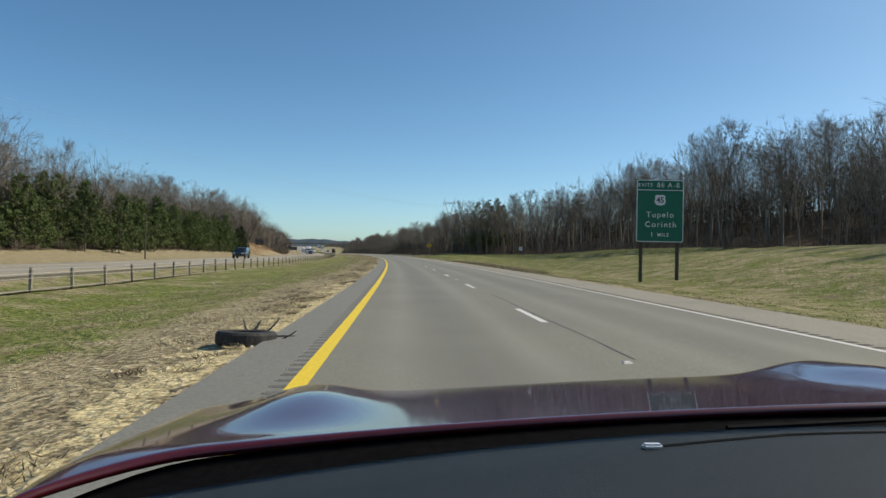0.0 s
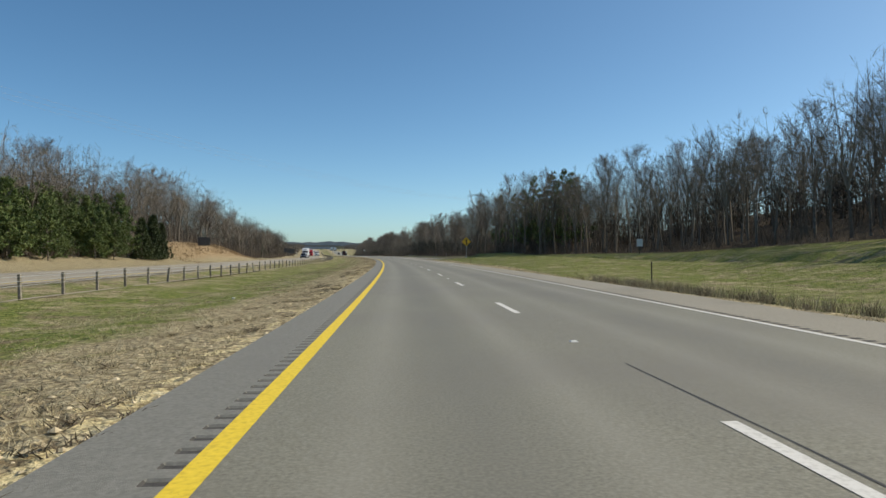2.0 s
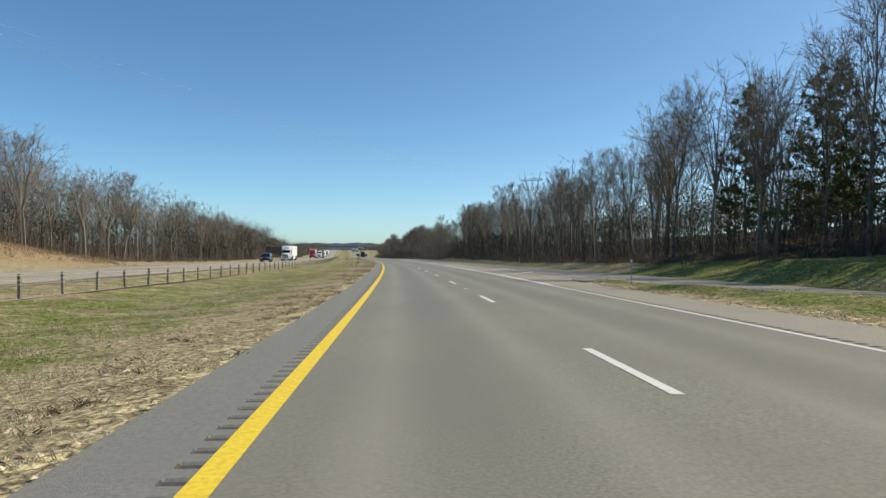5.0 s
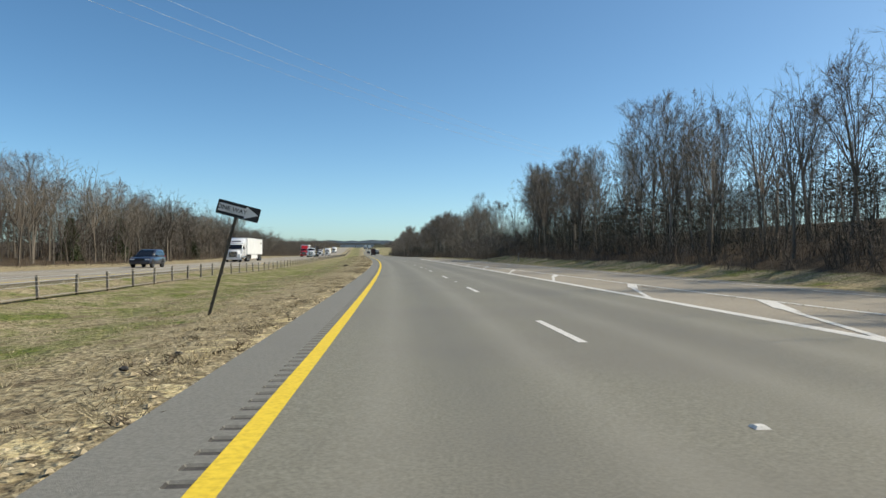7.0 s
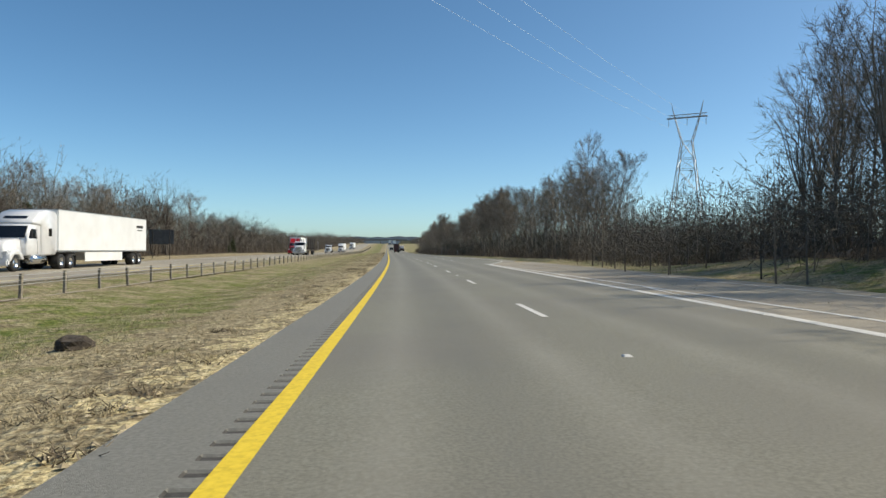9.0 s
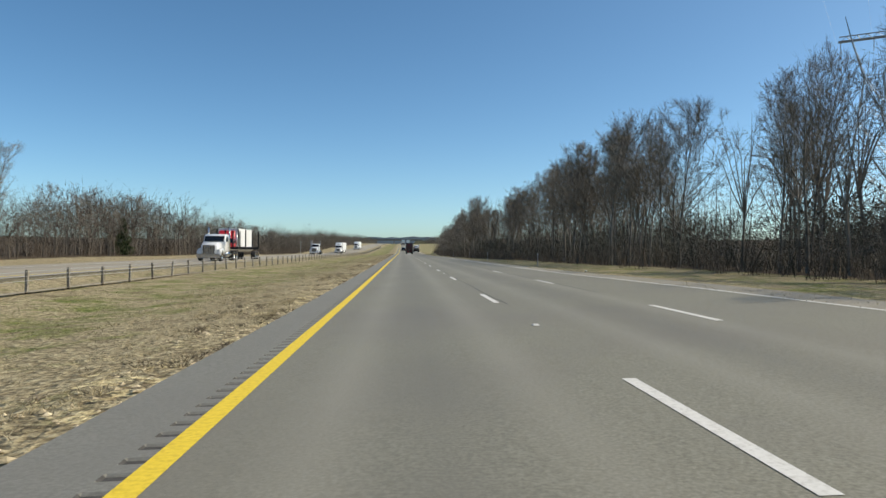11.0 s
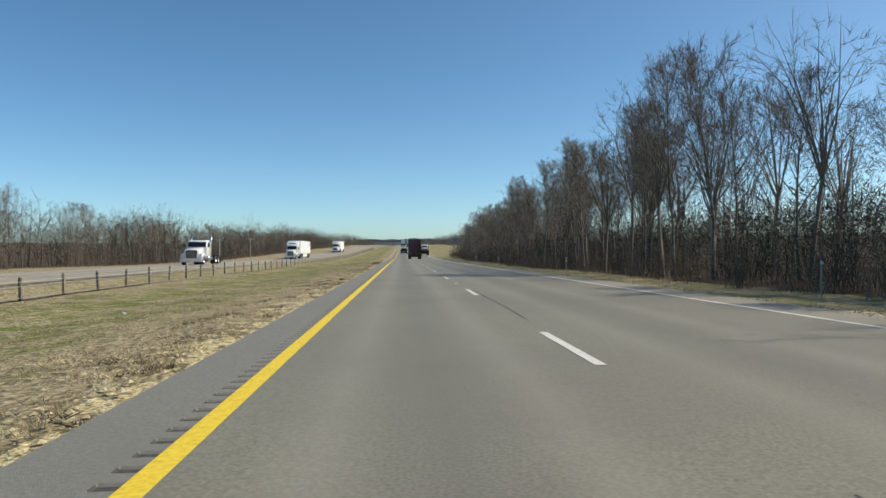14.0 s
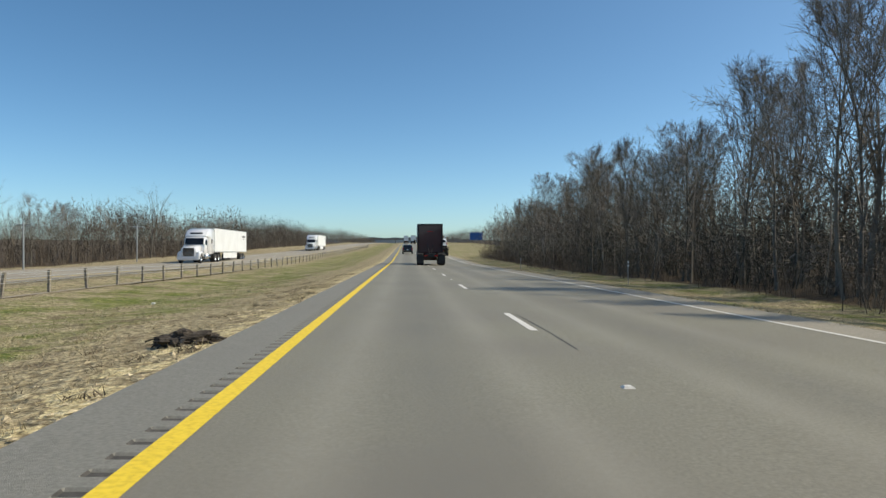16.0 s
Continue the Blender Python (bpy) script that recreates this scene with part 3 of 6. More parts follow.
def bare_tree(H, spread, limbs, subs, twigs, low=.35, upright=1.0):
    """Wood and twigs of a leafless tree as two arrays: limbs rise from the bole and split into sprays of fine twigs."""
    wood, fine = Grow(), Grow()
    trunk = bent((0, 0, -.3), (rng.normal(0, .05), rng.normal(0, .05), 1), H * .9, 7, .05, .05)
    r0 = H * .0090
    radii = r0 * np.linspace(1, .14, 8)
    radii[0] *= 1.35
    wood.limb(trunk, radii, 6)
    k = H / 14
    for i in range(limbs):
        f = low + (1 - low) * (i + rng.random()) / limbs * .97
        q = f * 7
        base = trunk[int(q)] * (1 - q % 1) + trunk[min(7, int(q) + 1)] * (q % 1)
        az = i * 2.4 + rng.normal(0, .5)
        ln = (spread * 1.15 + .10 * H) * (1.15 - .72 * f) * rng.uniform(.75, 1.25)
        steep = upright * rng.uniform(.7, 1.9) + f * .8
        for _ in range(5):
            P = bent(base, (math.cos(az), math.sin(az), steep), ln, 5, .13, .10)
            if outside(P[-1], H, spread)[0] < 1.02:
                break
            ln *= .82
        r1 = r0 * (1.05 - f) * .46 + .012
        wood.limb(P, r1 * np.linspace(1, .16, 6), 4)
        for j in range(subs):
            g = (.18 + .82 * (j + rng.random()) / subs) * 4.99
            b0 = P[int(g)] * (1 - g % 1) + P[int(g) + 1] * (g % 1)
            d = P[min(5, int(g) + 1)] - P[int(g)]
            d = d / np.linalg.norm(d) * 1.0 + rng.normal(0, .55, 3) + [0, 0, .2]
            L1 = (.5 + ln * rng.uniform(.16, .34)) * (1.15 - .09 * g)
            Q = bent(b0, d / np.linalg.norm(d), L1, 2, .16, .12)
            Q[1:] = held(np.repeat(b0[None], 2, 0), Q[1:], H, spread)
            fine.spikes(Q[:2], Q[1:], np.array([.034, .022]) * k)
            g2 = rng.uniform(.12, 1, twigs)
            A = np.where((g2 < .5)[:, None], Q[0] + (Q[1] - Q[0]) * (g2 * 2)[:, None], Q[1] + (Q[2] - Q[1]) * (g2 * 2 - 1)[:, None])
            dd = (Q[2] - Q[0]) / L1 * .9 + rng.normal(0, .55, (twigs, 3)) + [0, 0, .25]
            B = held(A, A + dd * rng.uniform(.3, .75, (twigs, 1)) * k, H, spread)
            fine.spikes(A, B, np.full(twigs, .024 * k))
            for _ in range(3):
                A2 = A + (B - A) * rng.uniform(.15, .9, (twigs, 1))
                B2 = A2 + (B - A) * .55 + rng.normal(0, .15, (twigs, 3)) * k
                fine.spikes(A2, held(A2, B2, H, spread), np.full(twigs, .019 * k))
    return wood.arrays(), fine.arrays()


def pine(H, bare, wide):
    """A pine: straight bole, whorled boughs, tufts of needles with gaps between."""
    wood, fol = Grow(), Grow()
    trunk = bent((0, 0, -.3), (0, 0, 1), H, 6, .02, .05)
    wood.limb(trunk, H * .011 * np.linspace(1, .1, 7), 6)
    for i in range(44):
        f = bare + (1 - bare) * (i + rng.random()) / 44
        k = f * 6 * .999
        base = trunk[int(k)] * (1 - k % 1) + trunk[int(k) + 1] * (k % 1)
        az = i * 2.4 + rng.normal(0, .4)
        ln = wide * (1 - (f - bare) / (1 - bare)) ** .7 * rng.uniform(.6, 1.1) + .35
        P = bent(base, (math.cos(az), math.sin(az), .15), ln, 3, .12, .1)
        wood.limb(P, [.05, .035, .02, .01], 3)
        for q in range(int(4 + ln * 3.6)):
            g = rng.uniform(.25, 1) * 2.99
            c = P[int(g)] * (1 - g % 1) + P[int(g) + 1] * (g % 1) + rng.normal(0, .2, 3)
            n = 13
            d = rng.normal(size=(n, 3)) + [0, 0, .4]
            d /= np.linalg.norm(d, axis=1)[:, None]
            fol.spikes(np.repeat(c[None], n, 0) - d * .06, c + d * rng.uniform(.22, .5, (n, 1)), np.full(n, .19))
    return wood.arrays(), fol.arrays()


def cedar(H, wide):
    """A dense tapering evergreen, green to the ground."""
    wood, fol = Grow(), Grow()
    trunk = bent((0, 0, -.2), (0, 0, 1), H * .95, 4, .02, .05)
    wood.limb(trunk, H * .012 * np.linspace(1, .15, 5), 5)
    n = 460
    f = rng.random(n) ** 1.25
    az = rng.random(n) * 6.283
    r = wide * (1 - f) ** .8 * rng.uniform(.35, 1.05, n) * (1 + .25 * np.sin(az * 3 + f * 9))
    C = np.stack([r * np.cos(az), r * np.sin(az), .15 + f * H * .95], 1)
    for k in range(9):
        d = rng.normal(size=(n, 3)) * [1, 1, .8] + np.stack([np.cos(az), np.sin(az), np.full(n, .6)], 1)
        d /= np.linalg.norm(d, axis=1)[:, None]
        fol.spikes(C, C + d * rng.uniform(.25, .6, (n, 1)), np.full(n, .17))
    return wood.arrays(), fol.arrays()


def shrub(H, n, w):
    """A tangle of thin stems."""
    g = Grow()
    A = rng.normal(0, .4, (n, 3)) * [1, 1, 0]
    B = A + np.stack([rng.normal(0, .55, n), rng.normal(0, .55, n), rng.uniform(.5, 1, n) * H], 1)
    g.spikes(A, B, np.full(n, w))
    for _ in range(4):
        t = rng.uniform(.2, .95, (n, 1))
        P = A + (B - A) * t
        g.spikes(P, P + rng.normal(0, .36, (n, 3)) * [1, 1, .7] + [0, 0, .22], np.full(n, w * .7))
    return g.arrays()


def wood_meshes(maker, args, name, mats, count):
    out = []
    for _ in range(count):
        (v1, f1), (v2, f2) = maker(*args)
        out.append((fast_mesh("trunk", v1, f1, mats[0], True), fast_mesh("crown", v2, f2, mats[1])))
    return out


TALL = wood_meshes(bare_tree, (15.0, 4.2, 17, 8, 8, .25), "tree", (BARK, TWIG), 5)
SLIM = wood_meshes(bare_tree, (14.0, 3.0, 15, 8, 8, .35, 1.4), "tree", (BARK_PALE, TWIG), 4)
BROAD = wood_meshes(bare_tree, (14.0, 7.2, 18, 10, 10, .24, .55), "tree", (BARK, TWIG), 3)
NEAR = wood_meshes(bare_tree, (14.8, 3.9, 18, 9, 10, .28, 1.2), "tree", (BARK_PALE, TWIG), 5)
LIGHT = wood_meshes(bare_tree, (14.0, 4.6, 15, 8, 8, .22, .8), "tree", (BARK, TWIG), 4)
PINES = wood_meshes(pine, (15.0, .10, 4.6), "pine", (BARK, NEEDLE), 3)
YOUNG_PINES = wood_meshes(pine, (9.0, .08, 3.3), "pine", (BARK, NEEDLE), 2)
CEDARS = wood_meshes(cedar, (6.5, 1.7), "cedar", (BARK, CEDAR), 2)


def plant(kind, s, lat, scale, label, category, group, name):
    trunk_me, crown_me = kind[int(rng.integers(len(kind)))]
    m = at(s, lat, float(ground_height(s, lat)), float(rng.random() * 360)) @ Matrix.Diagonal((scale, scale, scale * float(rng.uniform(.92, 1.08)), 1))
    e = thing(name, m, label, category, group)
    for nm, me in (("trunk", trunk_me), ("crown", crown_me)):
        o = new(nm, me)
        o.parent = e
    return e


def tree_scale(s, lat):
    if lat > 0:
        return float(np.interp(s, [0, 100, 200, 240, 264, 300, 330, 342, 358, 372, 420, 470, 500, 530, 560, 580, 620, 690, 900], [1.25, 1.2, 1.08, .96, .84, .76, .78, .87, .91, .88, .84, 1.0, .96, .86, .83, .78, .70, .62, .62]))
    return float(np.interp(s, [0, 200, 330, 420, 480, 560, 640, 900], [1.05, 1.0, .92, .80, .76, .66, .6, .6]))


def in_corridor(s, lat, half):
    """The strip kept clear under the power lines, and a clearing farther on."""
    return 405 < s < 540 and .637 * (s - 405) - 1 < lat < .80 * (s - 405) + 1.5 or 356 < s < 520 and abs(lat - (14 + (s - 350) * .427)) < half


# right-hand wood: its front ranks tree by tree
for s in np.concatenate([np.arange(-10, 150, 6.0), np.arange(150, 336, 4.0), np.arange(336, 358, 1.5), np.arange(358, 660, 2.9)]):
    w = float(wood_right(s))
    s1, l1 = s + rng.uniform(-1.6, 1.6), w + rng.uniform(.3, 5.5) + (2.0 if 240 < s < 372 else 3.5 if 470 < s < 522 else 0)
    if in_corridor(s1, l1, 10):
        continue
    kind = (SLIM if rng.random() < .3 else TALL) if s < 372 else BROAD if rng.random() < .12 else TALL if s < 440 else NEAR
    sc = tree_scale(s1, l1) * rng.uniform(.74, 1.0)
    plant(kind, s1, l1, sc, "leafless grey-brown woodland tree at the wood's edge" if kind is not SLIM else
          "slim pale-barked leafless tree at the wood's edge", "tree", "bare trees of the roadside wood", "bare_tree")
for s, lat, sc in ((150, 62, 1.15), (128, 70, 1.2), (100, 66, 1.1), (172, 56, 1.0), (306, 24, 1.0), (393, 24, .85), (437, 20.5, .84), (446, 24, .9),
                   (478, 25, .95), (512, 22, .85), (620, 17, .8)):
    plant(BROAD, s, lat, sc, "broad leafless oak with spreading limbs among the wood", "tree", "bare trees of the roadside wood", "bare_tree")
for s, lat, sc in ((214, 31, 1.1), (208, 33.5, 1.0), (199, 34.5, 1.02), (203, 37, 1.0), (222, 29, .85), (229, 27, .8),
                   (218, 33, .75), (211, 30, .8), (205, 31, .7), (209, 36, 1.05), (224, 32, .9), (216, 36, .95)):
    plant(PINES, s, lat, sc, "tall dark green pine with a ragged crown", "pine tree", "pines of the right-hand wood", "pine_tree")
# left-hand wood: pines and cedars before the bare trees
for s in np.concatenate([np.arange(20, 330, 6.0), np.arange(330, 700, 4.4)]):
    w = float(wood_left(s))
    kind = LIGHT
    s1, l1 = s + rng.uniform(-2.5, 2.5), w - rng.uniform(1, 7 if s > 330 else 14)
    plant(kind, s1, l1, tree_scale(s1, l1) * rng.uniform(.6, .95), "leafless grey-brown tree beyond the far carriageway", "tree",
          "bare trees of the far wood", "bare_tree")
for s, lat, sc in ((457, -42, .8), (300, -46, .95), (234, -52, 1.0), (178, -54, 1.0), (191, -58, 1.05), (212, -48, .8), (262, -45, .9), (330, -43, .85), (372, -44, .8), (414, -42, .75), (484, -44, .62), (500, -43, .7), (520, -45, .6), (552, -43, .55), (586, -44, .6), (618, -44, .5), (655, -45, .55)):
    plant(BROAD, s, lat, sc, "broad leafless oak standing above low woodland", "tree", "bare trees of the far wood", "bare_tree")
for s in np.concatenate([np.arange(36, 140, 2.1), np.arange(140, 175, 1.4)]):
    l1 = float(wood_left(s)) + 2.5 - rng.uniform(0, 8)
    plant(YOUNG_PINES, s + rng.uniform(-1.5, 1.5), l1, rng.uniform(.7, 1.0),
          "green pine standing in front of bare woodland", "pine tree", "pines of the far wood", "pine_tree")
for s, lat, sc in ((174, -36.6, .95), (178, -36.4, 1.1), (180.5, -36.9, .95), (183, -36.5, .85),
                   (486, -40, .8), (352, -40, .9), (390, -39, .9), (334, -39.5, .8)):
    plant(CEDARS, s, lat, sc, "dark green cedar at the edge of bare woods", "cedar tree", "cedars at the wood edges", "cedar_tree")

# deeper ranks and far woods, joined
def scattered(places, kinds, name, mat, label, category):
    """Many copies of a few forms, joined into one mesh: what nobody could count."""
    VV, FF, n = [], [], 0
    for (s, lat, sc, turn) in places:
        v, f = kinds[int(rng.integers(len(kinds)))]
        c, d = math.cos(turn), math.sin(turn)
        x, y = plan(s, lat)
        R = np.array([[c, d, 0], [-d, c, 0], [0, 0, 1]]) * sc
        VV.append(v @ R + [float(x), float(y), float(ground_height(s, lat))])
        FF.append(f + n)
        n += len(v)
    ob = new(name, fast_mesh(name, np.concatenate(VV), np.concatenate(FF), mat))
    return tagged(ob, label, category, "", "stuff")


def merged(pair):
    (v1, f1), (v2, f2) = pair
    return np.concatenate([v1, v2]), np.concatenate([f1, f2 + len(v1)])


def vase_tree(H, wide, leaders, twigs):
    """A round-crowned tree: a short bole forking into leaders that spread to a dome of fine twigs."""
    g = Grow()
    fork = H * rng.uniform(.28, .42)
    trunk = bent((0, 0, -.3), (rng.normal(0, .04), rng.normal(0, .04), 1), fork + .3, 2, .04, .03)
    g.limb(trunk, H * .0095 * np.array([1.2, .9, .75]), 4)
    k = H / 14
    for i in range(leaders):
        r = wide * math.sqrt((i + .5) / leaders) * rng.uniform(.85, 1.1)
        az = i * 2.4 + rng.normal(0, .3)
        top = np.array([r * math.cos(az), r * math.sin(az), H * (.97 - .30 * (r / wide) ** 2) * rng.uniform(.93, 1.03)])
        mid = trunk[-1] * .45 + top * .55 - rng.normal(0, .35, 3) + [0, 0, .05 * H]
        P = np.array([trunk[-1] - [0, 0, rng.uniform(0, .4) * fork * .4], (trunk[-1] + mid) / 2 + rng.normal(0, .15, 3), mid, top])
        g.limb(P, np.array([.062, .045, .028, .008]) * k, 3)
        n = 9
        u = rng.uniform(.2, .97, (n, 1)) * 3
        j = np.minimum(u.astype(int), 2)[:, 0]
        A = P[j] * (1 - (u - j[:, None])) + P[j + 1] * (u - j[:, None])
        D = rng.normal(0, .7, (n, 3)) + [math.cos(az) * .5, math.sin(az) * .5, .45]
        B = held(A, A + D * rng.uniform(.9, 1.7, (n, 1)) * k, H, wide * 1.1)
        g.spikes(A, B, np.full(n, .027 * k))
        A, B = np.repeat(A, twigs, 0), np.repeat(B, twigs, 0)
        m = n * twigs
        C = A + (B - A) * rng.uniform(.2, 1.05, (m, 1))
        E = C + rng.normal(0, .30, (m, 3)) * k + (B - A) * .3 + [0, 0, .1]
        g.spikes(C, held(C, E, H, wide * 1.1), .023 * k * rng.uniform(.7, 1.3, m))
    return g.arrays()


def hazy_tree(H, wide, spikes, thin=.032, thick=.066):
    """A tree seen only from afar or through other trees: a bole in a cloud of coarse twigs."""
    g = Grow()
    g.limb(bent((0, 0, -.3), (0, 0, 1), H * .9, 3, .05, .03), H * .010 * np.array([1, .7, .4, .1]), 3)
    u = rng.normal(size=(spikes, 3))
    u /= np.linalg.norm(u, axis=1)[:, None]
    C = u * rng.random((spikes, 1)) ** .4 * [wide, wide, H * .46] + [0, 0, H * .48]
    d = rng.normal(0, .42, (spikes, 3)) + [0, 0, .22] + u * .4
    g.spikes(C, C + d * rng.uniform(.4, 1.0, (spikes, 1)), rng.uniform(thin, thick, spikes))
    return g.arrays()


def leafy_bush(H, wide, leaves):
    """An evergreen bush: thin stems under an uneven dome of small leaf sprays."""
    g = Grow()
    n = 10
    A = rng.normal(0, .25, (n, 3)) * [1, 1, 0]
    g.spikes(A, A + np.stack([rng.normal(0, .5, n), rng.normal(0, .5, n), rng.uniform(.5, .9, n) * H], 1), np.full(n, .05))
    az, f = rng.random(leaves) * 6.283, rng.random(leaves)
    r = wide * np.sqrt(1 - f ** 2 * .85) * rng.uniform(.55, 1.1, leaves) * (1 + .3 * np.sin(az * 3 + f * 5))
    C = np.stack([r * np.cos(az), r * np.sin(az), f * H * (1 + .2 * np.sin(az * 2 + 1))], 1)
    d = rng.normal(0, .5, (leaves, 3)) + np.stack([np.cos(az), np.sin(az), np.full(leaves, .5)], 1) * .5
    g.spikes(C, C + d * rng.uniform(.25, .6, (leaves, 1)), rng.uniform(.014, .032, leaves))
    return g.arrays()


DEEP = [vase_tree(14.5, rng.uniform(3.2, 4.6), 9, 13) for _ in range(7)]
FAR_TREE = [hazy_tree(12.6, 3.4, 340) for _ in range(5)]
INTERIOR = [hazy_tree(8.0, 3.6, 260, .09, .18) for _ in range(4)]
ROUND = [vase_tree(13.8, rng.uniform(4.2, 5.4), 10, 13) for _ in range(6)]
LOW_TREE = [hazy_tree(6.9, 2.9, 330) for _ in range(4)]
SHRUBS = [shrub(2.6, 18, .03) for _ in range(4)]
THICKET = [shrub(4.2, 22, .065) for _ in range(4)]
SCRUB = [vase_tree(7.2, rng.uniform(2.8, 3.8), 10, 6) for _ in range(6)]

deep, inner, hill = [], [], []
for s in np.arange(-40, 690, 4.3):  # right: fine trees before, coarser ones behind
    w = float(wood_right(s))
    for off in (3, 8, 13, 19, 26, 34, 43) + ((54, 68) if s < 240 else ()):
        if in_corridor(s, w + off, 9) or (off == 3 and 470 < s < 522):
            continue
        row = (s + rng.uniform(-2.3, 2.3), w + off + rng.uniform(-2, 2), tree_scale(s, w) * rng.uniform(.75, 1.1), rng.random() * 6.28)
        if off < 10 or (s < 240 and off == 26):
            deep.append(row)
        else:
            inner.append((row[0], row[1], row[2] * .99, row[3]))
for s in np.arange(-30, 420, 5.0):
    w = float(wood_left(s))
    for off in (2, 7, 13, 20) + ((30, 42) if s < 330 else ()):
        row = (s + rng.uniform(-3, 3), w - off + rng.uniform(-2, 2), tree_scale(s, -40) * rng.uniform(.75, 1.08), rng.random() * 6.28)
        if off in (2, 7, 13):
            hill.append(row)
        else:
            inner.append((row[0], row[1], row[2] * .95, row[3]))
dim = []
for s in np.arange(-40, 690, 4.6):  # a backing inside the wood, the wood's shade put into its colour
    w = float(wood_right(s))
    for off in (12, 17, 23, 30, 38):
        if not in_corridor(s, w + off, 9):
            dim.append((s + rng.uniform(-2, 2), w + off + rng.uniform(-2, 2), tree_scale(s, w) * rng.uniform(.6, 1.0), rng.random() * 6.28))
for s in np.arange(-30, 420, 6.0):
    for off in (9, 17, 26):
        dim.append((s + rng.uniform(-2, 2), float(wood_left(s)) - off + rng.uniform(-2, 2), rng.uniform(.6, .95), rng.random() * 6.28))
scattered(dim, INTERIOR, "wood_interior", SHADED_UNDERGROWTH, "dense backing growth deep inside the woods, coloured dark for shade", "woodland")
scattered(deep, DEEP, "woodland", FAR_WOOD, "ranks of bare grey-brown winter trees", "woodland")
scattered(hill, ROUND, "hill_woodland", FAR_WOOD, "round-crowned bare trees on the wooded hill", "woodland")
scattered(inner, FAR_TREE, "inner_woodland", FAR_WOOD, "deep inner ranks of bare winter trees", "woodland")
scrub, low = [], []
for s in np.arange(330, 900, 3.0):
    w = float(wood_left(s))
    k = float(np.interp(s, [330, 420, 500, 570, 900], [1.25, 1.35, 1.2, 1.05, 1.0])) * (1 + .24 * math.sin(s * .105) + .16 * math.sin(s * .31 + 1))
    for off in (1, 6):
        scrub.append((s + rng.uniform(-1.5, 1.5), w - off + rng.uniform(-1.2, 1.2), rng.uniform(.7, 1.15) * k, rng.random() * 6.28))
    for off in (3, 7, 12):
        low.append((s + rng.uniform(-1.5, 1.5), w - off + rng.uniform(-1.2, 1.2), rng.uniform(.75, 1.1) * k, rng.random() * 6.28))
for s in np.arange(-30, 420, 4.6):
    for off in (4,):
        low.append((s + rng.uniform(-2, 2), float(wood_left(s)) - off + rng.uniform(-2, 2), rng.uniform(.7, 1.1), rng.random() * 6.28))
for s in np.arange(236, 690, 3.4):  # saplings fill the wood's inside
    for off in (9, 15):
        at_lat = float(wood_right(s)) + off + rng.uniform(-2, 2)
        if not in_corridor(s, at_lat, 8):
            low.append((s + rng.uniform(-1.5, 1.5), at_lat, rng.uniform(.6, .95), rng.random() * 6.28))
for s in np.arange(338, 520, 2.6):  # low growth under the power lines
    for off in (-7, -3.5, 0, 3.5, 7):
        low.append((s + rng.uniform(-1.3, 1.3), max(14 + (s - 350) * .427, 19) + off + rng.uniform(-1.5, 1.5), rng.uniform(.5, .85), rng.random() * 6.28))
for s in np.arange(408, 431, 2.4):
    for lat in (21, 26, 32, 39):
        low.append((s + rng.uniform(-1, 1), lat + rng.uniform(-2, 2), rng.uniform(.35, .7), rng.random() * 6.28))
scattered(scrub, SCRUB, "scrub_woodland", SCRUB_WOOD, "low dense leafless scrub woodland beyond the far carriageway", "woodland")
scattered(low, LOW_TREE, "inner_scrub", SCRUB_WOOD, "dense brown saplings inside the bare woods", "woodland")
bushy = []
for s in np.arange(585, 690, 2.2):  # rounded growth where the wood ends
    for off in (1.5, 5, 9, 14):
        bushy.append((s + rng.uniform(-1, 1), 14.0 + off + rng.uniform(-1.2, 1.2), rng.uniform(.42, .66) * (1 + off * .02), rng.random() * 6.28))
scattered(bushy, [hazy_tree(12.0, 3.8, 360, .05, .11) for _ in range(4)], "edge_woodland", FAR_WOOD, "rounded brown growth where the wood ends", "woodland")
far = []
for s in np.arange(690, 1500, 6.5):
    for lat in (float(wood_right(s)) + 2, float(wood_right(s)) + 9, float(wood_left(s)) + 1, float(wood_left(s)) - 5, float(wood_left(s)) - 12):
        far.append((s + rng.uniform(-3, 3), lat + rng.uniform(-3, 3), .72 * rng.uniform(.6, 1.2), rng.random() * 6.28))
scattered(far, [hazy_tree(12.5, 4.2, 190, .12, .24) for _ in range(5)], "far_woodland", SCRUB_WOOD, "distant bare winter woodland along the road", "woodland")
brush, thick, dark = [], [], []
for s in np.arange(-10, 690, 1.4):
    w = min(float(wood_right(s)), 17.5) if s > 320 else float(wood_right(s))
    for k in range(2):
        brush.append((s + rng.uniform(-1, 1), w - 1.0 + rng.uniform(0, 3.5), rng.uniform(.4, 1.1), rng.random() * 6.28))
    if s > 200:  # undergrowth closes the wood's edge, its colour darkened as if shaded
        for k in range(2):
            dark.append((s + rng.uniform(-1, 1), w + rng.uniform(1.5, 7.5), rng.uniform(.5, 1.25) * (1.4 if 296 < s < 374 else 1), rng.random() * 6.28))
    for k in range(0 if s > 240 else 2):
        o = rng.uniform(2.5, 11 if s > 240 else 32)
        thick.append((s + rng.uniform(-1, 1), w + o, rng.uniform(.5, 1.0) * (1 + o * .07), rng.random() * 6.28))
